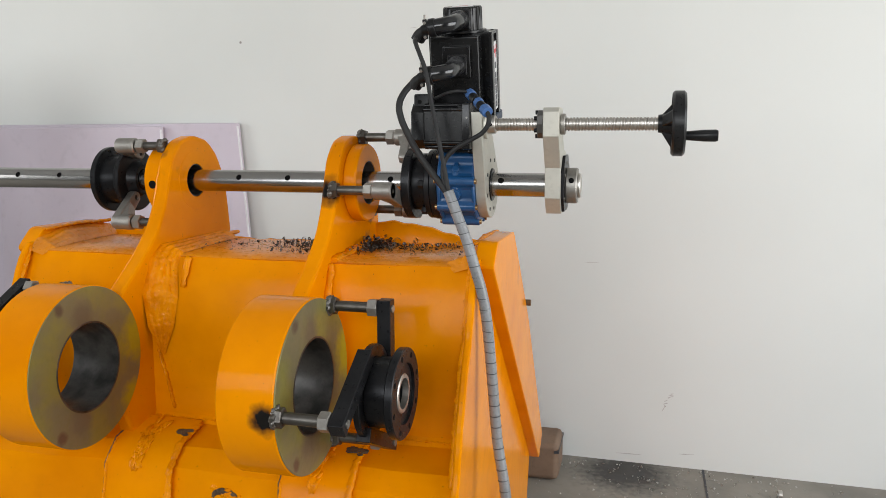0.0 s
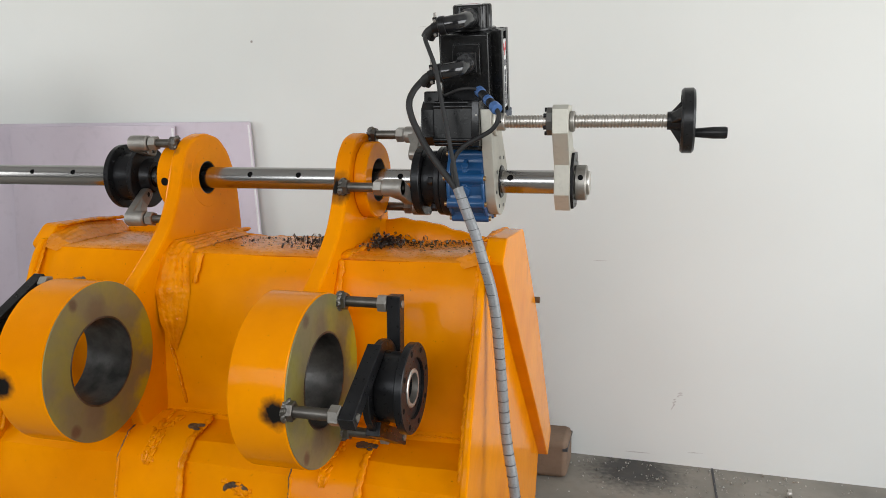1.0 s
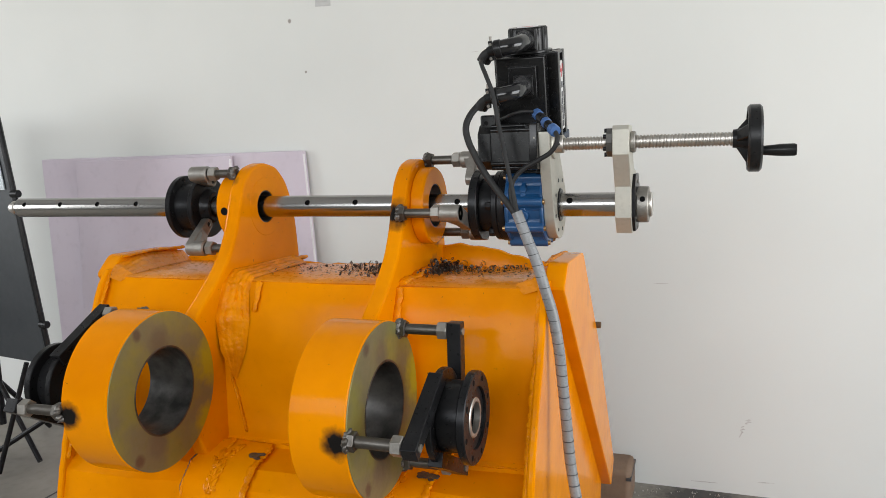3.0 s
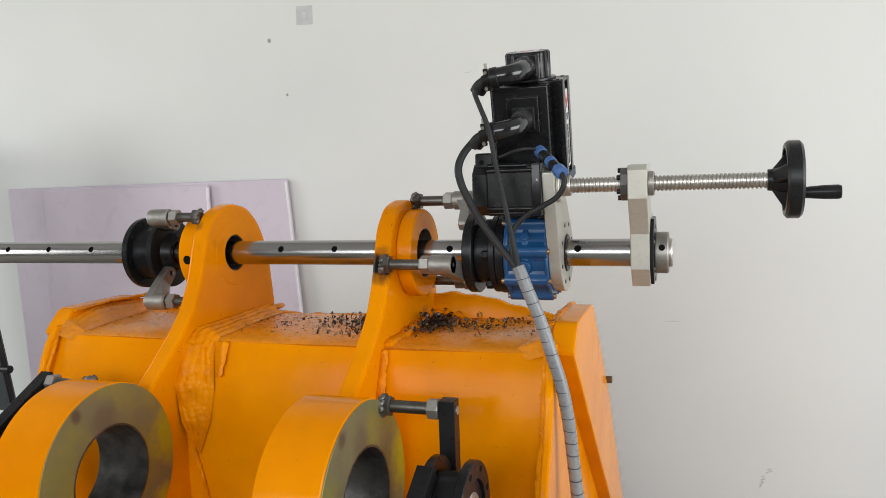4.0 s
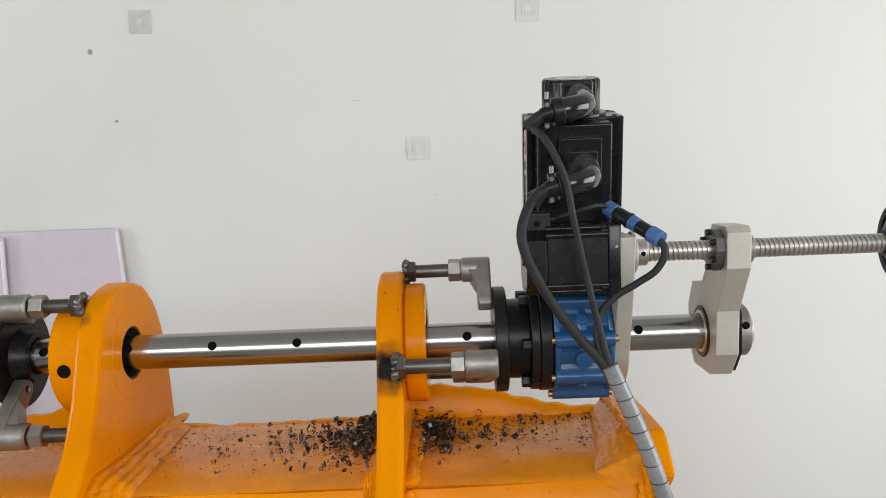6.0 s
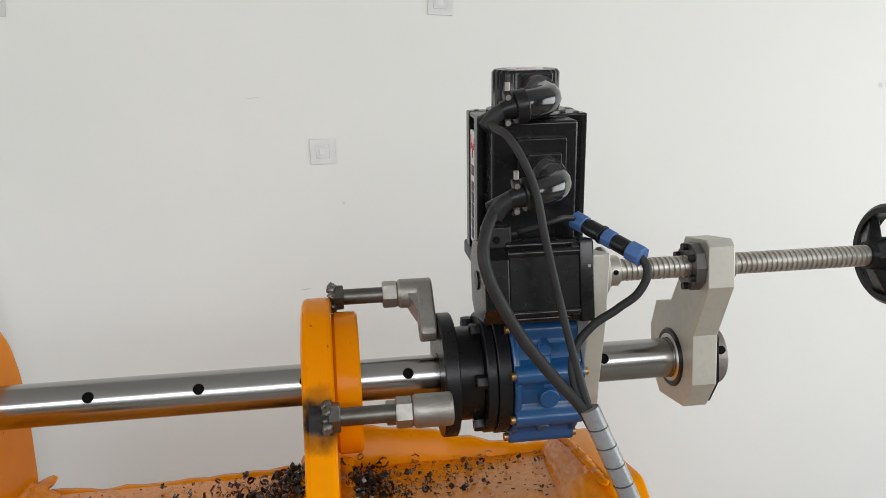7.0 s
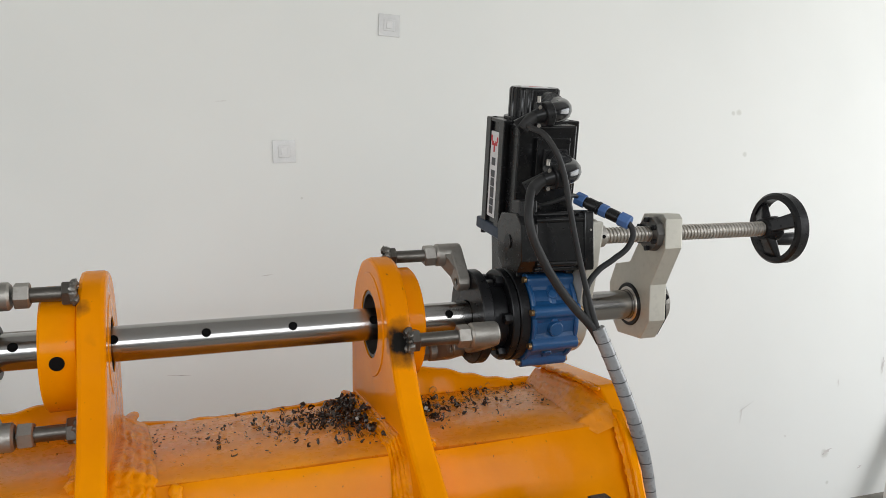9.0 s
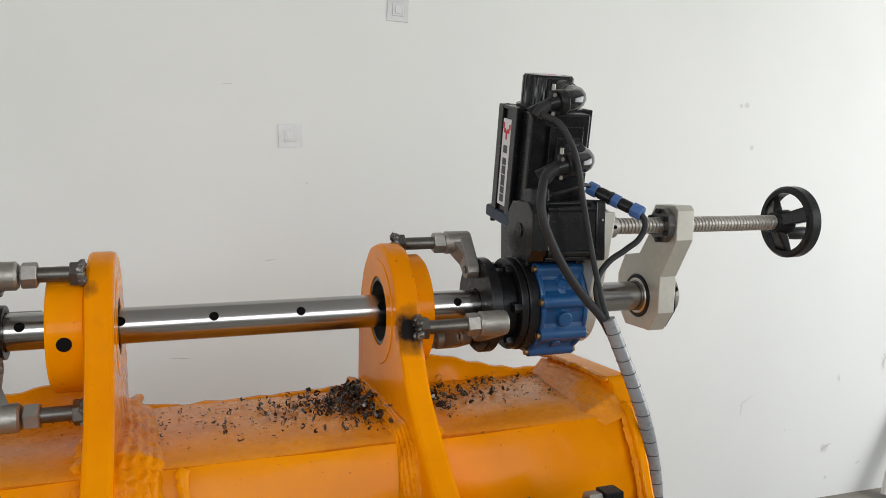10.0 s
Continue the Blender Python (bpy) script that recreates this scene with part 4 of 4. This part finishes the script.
def build_feed():
    t = thing("feed_screw_unit", (0.71, 0, 0.98), "aluminium feed arm with ball screw and black handwheel", "feed unit")
    core = part("ball_screw", ring(0.582, 0.920, 0.002, 0.0106, SY, SZ, 28), BRIGHT, t, "bright ball screw")
    part("thread", helix(0.594, 0.910, SY, SZ, 0.0122, 0.0062, 0.0019, 20), BRIGHT, core, angle=50)
    pts = [(-0.034, 0.985), (0.034, 0.985), (0.060, 1.015), (0.060, 1.07), (0.040, 1.105), (-0.004, 1.112), (-0.030, 1.146), (-0.036, 1.180), (-0.046, 1.194), (-0.098, 1.194), (-0.106, 1.186), (-0.104, 1.140), (-0.064, 1.078), (-0.060, 1.018)]
    arm = part("feed_arm", plate(pts, [(0, ZB, 0.036), (SY, SZ, 0.0138)], 0.6885, 0.7195, 0.0015), ALU, t, "pale anodised aluminium arm")
    part("bearing", ring(0.6865, 0.7165, 0.0252, 0.0365, 0, ZB, 48), OXIDE, arm)
    part("bearing_ring", ring(0.685, 0.6945, 0.0253, 0.0300, 0, ZB, 48), BRIGHT, arm)
    cov = part("cover_plate", plate([(y * 0.93, ZB + (z - ZB) * 0.93) for y, z in ((-0.034, 0.985), (0.034, 0.985), (0.060, 1.015), (0.060, 1.075), (0.03, 1.105), (-0.03, 1.105), (-0.06, 1.075), (-0.060, 1.018))], [(0, ZB, 0.030)], 0.7195, 0.7255, 0.001), OXIDE, arm)
    for k in range(6):
        cap_screw(cov, ring_place(0.7255, 0, ZB, 0.046, 60 * k + 30), (1, 0, 0), 0.0036, 0.0016, RAW)
    col = part("end_collar", ring(0.7255, 0.7485, 0.0255, 0.036, 0, ZB, 48, 0.002), RAW, t, "steel clamping collar")
    part("bar_end", ring(0.738, 0.7545, 0.004, 0.0245, 0, ZB, 40), BRIGHT, col)
    part("set_screw", R((0.738, -0.034, ZB + 0.012), (0.738, -0.0375, ZB + 0.014), 0.005, 14), HOLE_SHADE, col)
    # nut of the ball screw
    nut = part("screw_nut", ring(0.6765, 0.6885, 0.0135, 0.028, SY, SZ, 10, 0.001), DARK_STEEL, t, "dark grey ball nut flange")
    for k in range(6):
        p = ring_place(0.6765, SY, SZ, 0.0225, 60 * k + 30)
        part("screw", R(p, (p[0] - 0.0055, p[1], p[2]), 0.0042, 12), OXIDE, nut)
    part("nut_sleeve", ring(0.7195, 0.7290, 0.0135, 0.020, SY, SZ, 32), RAW, nut)
    # handwheel
    w = part("handwheel", ring(0.923, 0.9475, 0.0490, 0.0600, SY, SZ, 72, 0.004), PLASTIC, t, "black plastic handwheel")
    part("hub", lathe(bmesh.new(), [(0.899, 0.012), (0.899, 0.0165), (0.912, 0.018), (0.924, 0.021), (0.929, 0.021), (0.929, 0.012)], SY, SZ, 32), PLASTIC, w)
    for k in range(3):
        m = pose(0, SY, SZ) @ Matrix.Rotation(radians(120 * k + 40), 4, "X")
        bm = bmesh.new()
        cs = [(0.903, 0.012, -0.010), (0.925, 0.012, -0.010), (0.925, 0.012, 0.010), (0.903, 0.012, 0.010), (0.928, 0.051, -0.013), (0.941, 0.051, -0.013), (0.941, 0.051, 0.013), (0.928, 0.051, 0.013)]
        v = [bm.verts.new(m @ Vector(c)) for c in cs]
        for f in ((0, 1, 2, 3), (7, 6, 5, 4), (0, 4, 5, 1), (1, 5, 6, 2), (2, 6, 7, 3), (3, 7, 4, 0)):
            bm.faces.new([v[i] for i in f])
        part("spoke", bm, PLASTIC, w, bevel=0.003)
    hy, hz = SY + 0.040, SZ - 0.023
    part("grip", lathe(bmesh.new(), [(0.945, 0.003), (0.945, 0.007), (0.951, 0.0085), (0.984, 0.0112), (1.005, 0.0115), (1.009, 0.010), (1.009, 0.003)], hy, hz, 28), PLASTIC, w)
    return t


build_feed()


def build_cables():
    t = thing("motor_cables", (0.66, -0.2, 0.02), "black motor cables gathered into a grey spiral-wrapped hose", "cable")
    part("power_cable", cable([(0.4490, -0.1365, 1.2470), (0.4400, -0.1430, 1.2370), (0.4290, -0.158, 1.218), (0.4245, -0.165, 1.200), (0.4275, -0.167, 1.179), (0.440, -0.167, 1.149), (0.462, -0.168, 1.110), (0.491, -0.170, 1.071), (0.516, -0.176, 1.041), (0.527, -0.180, 1.02)], 0.0064, 12), RUBBER, t)
    part("signal_cable", cable([(0.446, -0.1135, 1.3305), (0.4475, -0.132, 1.323), (0.4545, -0.152, 1.314), (0.465, -0.163, 1.294), (0.4775, -0.166, 1.262), (0.487, -0.167, 1.210), (0.501, -0.168, 1.140), (0.514, -0.172, 1.080), (0.523, -0.178, 1.040), (0.528, -0.180, 1.02)], 0.0042, 12), RUBBER, t)
    part("stepper_lead", cable([(0.472, -0.096, 1.212), (0.488, -0.108, 1.217), (0.510, -0.113, 1.2245), (0.530, -0.100, 1.2265), (0.545, -0.090, 1.2225)], 0.0032, 10), RUBBER, t)
    part("stepper_cable", cable([(0.591, -0.151, 1.186), (0.596, -0.156, 1.174), (0.588, -0.158, 1.153), (0.562, -0.160, 1.135), (0.532, -0.163, 1.118), (0.513, -0.167, 1.095), (0.511, -0.171, 1.065), (0.523, -0.178, 1.03)], 0.0044, 12), RUBBER, t)
    cs = [Vector((0.5435, -0.087, 1.2225)), Vector((0.5915, -0.152, 1.186))]
    d = (cs[1] - cs[0]).normalized()
    L = (cs[1] - cs[0]).length
    P = lambda k: cs[0] + d * (L * k)
    cn = part("inline_plug", R(P(0.08), P(0.92), 0.0080, 20), PLASTIC, t, "black plug with blue rings")
    part("plug_collar", R(P(0.20), P(0.40), 0.0092, 20), PLASTIC, cn, bevel=0.001)
    part("plug_lip", R(P(0.40), P(0.44), 0.0104, 20), PLASTIC, cn, bevel=0.0008)
    part("plug_collar", R(P(0.62), P(0.80), 0.0090, 20), PLASTIC, cn, bevel=0.001)
    for k0, k1, r in ((-0.02, 0.16, 0.0105), (0.46, 0.60, 0.0102), (0.83, 1.02, 0.0112)):
        part("plug_ring", R(P(k0), P(k1), r, 8), BLUE_PLASTIC, cn, "blue plastic ring", bevel=0.0012)
    course = [Vector(p) for p in ((0.523, -0.180, 1.040), (0.540, -0.184, 0.998), (0.5605, -0.187, 0.947), (0.5755, -0.192, 0.902), (0.5905, -0.192, 0.850), (0.6000, -0.192, 0.795), (0.6060, -0.190, 0.730), (0.6130, -0.195, 0.660), (0.6230, -0.205, 0.570), (0.645, -0.225, 0.455), (0.66, -0.26, 0.3), (0.64, -0.24, 0.1), (0.66, -0.2, 0.02))]
    sl = part("spiral_wrap", cable(course, 0.0102, 14), SLEEVE, t, "grey spiral wrap")
    # turns of the wrap: thin dark gaps and slightly raised bands
    dense = []
    for a, b in zip(course, course[1:]):
        n = max(2, int((b - a).length / 0.004))
        dense += [a.lerp(b, i / n) for i in range(n)]
    acc, turn_no = 0.0, 0
    for i in range(1, len(dense) - 2):
        acc += (dense[i] - dense[i - 1]).length
        if acc >= 0.0175:
            acc = 0.0
            turn_no += 1
            d = (dense[i + 1] - dense[i - 1]).normalized()
            m = Matrix.Translation(dense[i]) @ d.to_track_quat("Z", "Y").to_matrix().to_4x4() @ pose(0, 0, 0, 9, 4, 0)
            bm = bmesh.new()
            bmesh.ops.create_cone(bm, cap_ends=True, segments=24, radius1=0.0105, radius2=0.0105, depth=0.0013, matrix=m)
            part("wrap_gap", bm, INK, sl)
    return t


build_cables()


# ---- loose things ----
def build_boards():
    for x0, x1, y0, y1, z1, left, right in ((-1.765, -0.573, 0.965, 1.030, 1.166, 0.07, 0.095), (-1.628, -0.875, 0.925, 1.000, 1.155, -0.003, 0.02)):
        t = thing("foam_board", ((x0 + x1) / 2, y0, 0), "lilac insulation foam board leaning against the wall", "foam board", "foam boards")
        bm = bmesh.new()
        th = 0.02
        cs = [(x0, y0, 0), (x1 + right, y0, 0), (x1, y1 - th, z1), (x0 - left, y1 - th, z1 - 0.004)]
        v = [bm.verts.new(c) for c in cs] + [bm.verts.new((c[0], c[1] + th, c[2])) for c in cs]
        for f in ((0, 1, 2, 3), (7, 6, 5, 4), (0, 4, 5, 1), (1, 5, 6, 2), (2, 6, 7, 3), (3, 7, 4, 0)):
            bm.faces.new([v[i] for i in f])
        part("panel", bm, FOAM, t, bevel=0.006)
        bm = bmesh.new()
        v = [bm.verts.new(p) for p in ((x1 + right + 0.0005, y0 - 0.001, 0), (x1 + right + 0.0005, y0 + 0.008, 0), (x1 + 0.0005, y1 - th + 0.008, z1 - 0.012), (x1 + 0.0005, y1 - th - 0.001, z1 - 0.012))]
        w = [bm.verts.new(p.co - Vector((0.005, 0, 0))) for p in v]
        for f in ((0, 1, 2, 3),):
            bm.faces.new([v[i] for i in f])
            bm.faces.new([w[i] for i in f[::-1]])
        for i in range(4):
            bm.faces.new((v[i], v[(i + 1) % 4], w[(i + 1) % 4], w[i]))
        part("edge_strip", bm, FOAM_EDGE, t, "pale cut edge")


def build_hooks():
    for x, z, tilt in ((-0.476, 1.715, 2), (0.258, 1.348, -1), (0.5625, 1.700, 3)):
        y = wall_y(x)
        t = thing("wall_hook", (x, y, z - 0.03), "clear square adhesive hook stuck on the white wall", "wall hook", "adhesive wall hooks")
        m = pose(x, y, z, 0, tilt, -1.2)
        part("pad", B((-0.031, -0.0022, -0.031), (0.031, -0.0002, 0.031), m), HOOK, t, bevel=0.006)
        part("holder", B((-0.016, -0.0040, -0.016), (0.016, -0.0020, 0.016), m), HOOK, t, bevel=0.003)
        part("hook_core", B((-0.008, -0.0055, -0.010), (0.008, -0.0038, 0.010), m), HOOK_CORE, t, bevel=0.002)


def build_stand():
    t = thing("display_stand", (-1.75, 0.6, 0), "black tilted panel on a folding tripod stand", "display stand")
    top, bot = Vector((-1.610, 0.60, 1.38)), Vector((-1.462, 0.60, 0.40))
    d = bot - top
    bm = bmesh.new()
    w = Vector((-0.34, 0.06, 0))
    th = Vector((0.004, 0.02, 0.0))
    cs = [top, bot, bot + w, top + w]
    v = [bm.verts.new(c) for c in cs] + [bm.verts.new(c + th) for c in cs]
    for f in ((0, 1, 2, 3), (7, 6, 5, 4), (0, 4, 5, 1), (1, 5, 6, 2), (2, 6, 7, 3), (3, 7, 4, 0)):
        bm.faces.new([v[i] for i in f])
    part("panel", bm, SCREEN, t, bevel=0.003)
    bm = bmesh.new()
    n = Vector((-0.002, -0.006, 0))
    cs = [top + d * 0.20 + w * 0.09 + n, top + d * 0.33 + w * 0.09 + n, top + d * 0.33 + w * 0.9 + n, top + d * 0.20 + w * 0.9 + n]
    v = [bm.verts.new(c) for c in cs] + [bm.verts.new(c - n * 0.6) for c in cs]
    for f in ((0, 1, 2, 3), (7, 6, 5, 4), (0, 4, 5, 1), (1, 5, 6, 2), (2, 6, 7, 3), (3, 7, 4, 0)):
        bm.faces.new([v[i] for i in f])
    part("pale_sheet", bm, GLASS_GREY, t, "pale grey sheet")
    part("side_tube", R(top + Vector((0.012, -0.005, 0.0)), bot + Vector((0.012, -0.005, 0)), 0.010, 14), OXIDE, t)
    for k in (0.345, 0.84):
        p = top + d * k + Vector((0.018, -0.008, 0))
        part("clamp_knob", R(p - Vector((0.012, 0, 0)), p + Vector((0.022, 0, 0)), 0.014, 12), PLASTIC, t, bevel=0.002)
    part("pole", R((-1.80, 0.66, 0.12), (-1.80, 0.66, 0.95), 0.014, 14), OXIDE, t)
    for a, b in (((-1.80, 0.66, 0.30), (-1.56, 0.60, 0.012)), ((-1.80, 0.66, 0.30), (-1.98, 0.45, 0.012)), ((-1.80, 0.66, 0.30), (-1.84, 0.92, 0.012)), ((-1.78, 0.56, 0.02), (-1.50, 0.66, 0.20))):
        part("leg", R(a, b, 0.010, 12), OXIDE, t)
    part("leg", R((-1.62, 0.47, 0.012), (-1.52, 0.55, 0.42), 0.009, 12), OXIDE, t)


def build_corner_bits():
    t = thing("packing_block", (0.6, 0.80, 0), "rounded brown packing block on the floor by the bucket", "block")
    part("block_body", B((0.42, 0.80, 0.0), (0.640, 0.96, 0.128)), CARD, t, bevel=0.02)
    part("block_band", B((0.625, 0.7985, 0.098), (0.6413, 0.9615, 0.106)), INK, t)
    t = thing("offcut_board", (2.36, 0.9, 0.08), "pale narrow board leaning against the wall", "board")
    part("plank", B((-0.03, -0.010, 0), (0.03, 0.010, 0.34), pose(2.36, 0.90, 0.085, -9, 24, 0)), PALE, t, bevel=0.003)
    ob = part("ledge", B((1.85, 0.80, 0.0), (3.4, 1.0, 0.08)), FLOOR, bevel=0.008)
    tagged(ob, "low grey concrete kerb along the wall", "kerb", kind="structure")
    t = thing("steel_ring", (1.322, 0.851, 0), "small bright steel ring lying on the floor", "ring")
    part("band", lathe(bmesh.new(), [(-0.006, 0.011), (-0.006, 0.014), (0.006, 0.014), (0.006, 0.011)], 0, 0, 24), BRIGHT, t).location = (0.0, 0, 0.014)
    # floor joints
    for x in (1.105, -1.3, 3.2):
        ob = part("floor_joint", B((x - 0.0035, -2.6, -0.01), (x + 0.0035, 1.01, 0.0012)), INK)
        tagged(ob, "dark open joint in the concrete floor", "joint", kind="structure")


build_boards()
build_hooks()
build_stand()
build_corner_bits()


# ---- swarf, dirt and scuffs ----
def curl(bm, c, rnd, size):
    """A small spiral steel chip."""
    n = rnd.randint(5, 11)
    r, w = size * (0.5 + 0.5 * rnd.random()), size * (0.25 + 0.35 * rnd.random())
    m = Matrix.Translation(c) @ Euler((rnd.random() * 6.3, rnd.random() * 6.3, rnd.random() * 6.3)).to_matrix().to_4x4()
    tw = 0.6 + rnd.random() * 0.5
    rows = []
    for i in range(n + 1):
        a = tw * i
        rr = r * (1 - 0.45 * i / n)
        rows.append([bm.verts.new(m @ Vector((rr * math.cos(a), rr * math.sin(a), s * w + i * w * 0.12))) for s in (-0.5, 0.5)])
    for a, b in zip(rows, rows[1:]):
        bm.faces.new((a[0], a[1], b[1], b[0]))


def shelf_z(y):
    """Height of the top plate, which dips towards its back edge."""
    return 0.897 - max(0.0, y + 0.08) * 0.048


def build_swarf():
    rnd = random.Random(5)
    bm = bmesh.new()
    heaps = [(0.215, 0.06, 0.022, 0.05, 260, 1.3), (0.205, -0.03, 0.025, 0.05, 220, 1.0), (0.19, 0.03, 0.035, 0.07, 150, 1.0), (0.30, 0.04, 0.018, 0.05, 200, 1.2), (0.13, 0.0, 0.05, 0.07, 120, 0.9), (0.05, 0.0, 0.07, 0.06, 60, 0.8), (0.315, 0.02, 0.03, 0.06, 160, 1.0), (0.37, 0.03, 0.04, 0.05, 110, 0.9), (0.45, 0.06, 0.06, 0.045, 60, 0.9), (-0.05, 0.0, 0.08, 0.06, 30, 0.7), (-0.25, 0.05, 0.1, 0.06, 14, 0.6), (0.52, 0.09, 0.03, 0.04, 25, 0.8)]
    for x, y, sx, sy, n, k in heaps:
        for _ in range(n):
            px, py = rnd.gauss(x, sx), rnd.gauss(y, sy)
            if -0.44 < px < 0.55 and -0.14 < py < 0.112 and not 0.236 < px < 0.274 and not -0.157 < px < -0.119:
                size = (0.0017 + 0.0062 * rnd.random() ** 2.0) * k
                h = 0.0015 + size * 0.7 + (0.014 * rnd.random() if n > 140 and rnd.random() < 0.4 else 0)
                curl(bm, Vector((px, py, shelf_z(py) + h)), rnd, size)
    for _ in range(34):
        px, py = rnd.choice((0.21, 0.18, 0.13, 0.31, 0.35)) + rnd.gauss(0, 0.02), rnd.gauss(0.03, 0.05)
        if -0.13 < py < 0.11 and not 0.236 < px < 0.274:
            curl(bm, Vector((px, py, shelf_z(py) + 0.008)), rnd, 0.006 + 0.005 * rnd.random())
    ob = part("swarf", bm, CHIP)
    tagged(ob, "dark curled steel chips scattered on the bucket's top plate", "swarf", kind="stuff")
    bm = bmesh.new()
    for _ in range(380):
        px, py = rnd.uniform(-0.1, 0.545), rnd.gauss(0.02, 0.06)
        if -0.15 < py < 0.115 and not 0.236 < px < 0.274:
            r = 0.0005 + 0.0009 * rnd.random()
            bmesh.ops.create_icosphere(bm, subdivisions=1, radius=r, matrix=pose(px, py, shelf_z(py) + 0.0005, 0, 0, rnd.random() * 180) @ Matrix.Diagonal((2.2, 1, 0.6, 1)))
    ob = part("grit", bm, CRUMB)
    tagged(ob, "fine dark grit on the bucket's top plate", "grit", kind="stuff")
    bm = bmesh.new()
    for _ in range(260):
        px, py = rnd.gauss(1.0, 0.3), 0.985 - abs(rnd.gauss(0, 0.16))
        curl(bm, Vector((px, min(py, wall_y(px) - 0.015), 0.003)), rnd, 0.002 + 0.004 * rnd.random())
    ob = part("floor_swarf", bm, BRIGHT)
    tagged(ob, "bright steel chips lying on the floor by the wall", "swarf", kind="stuff")


build_swarf()


def motions():
    """Nothing but the camera moves in this place."""


motions()
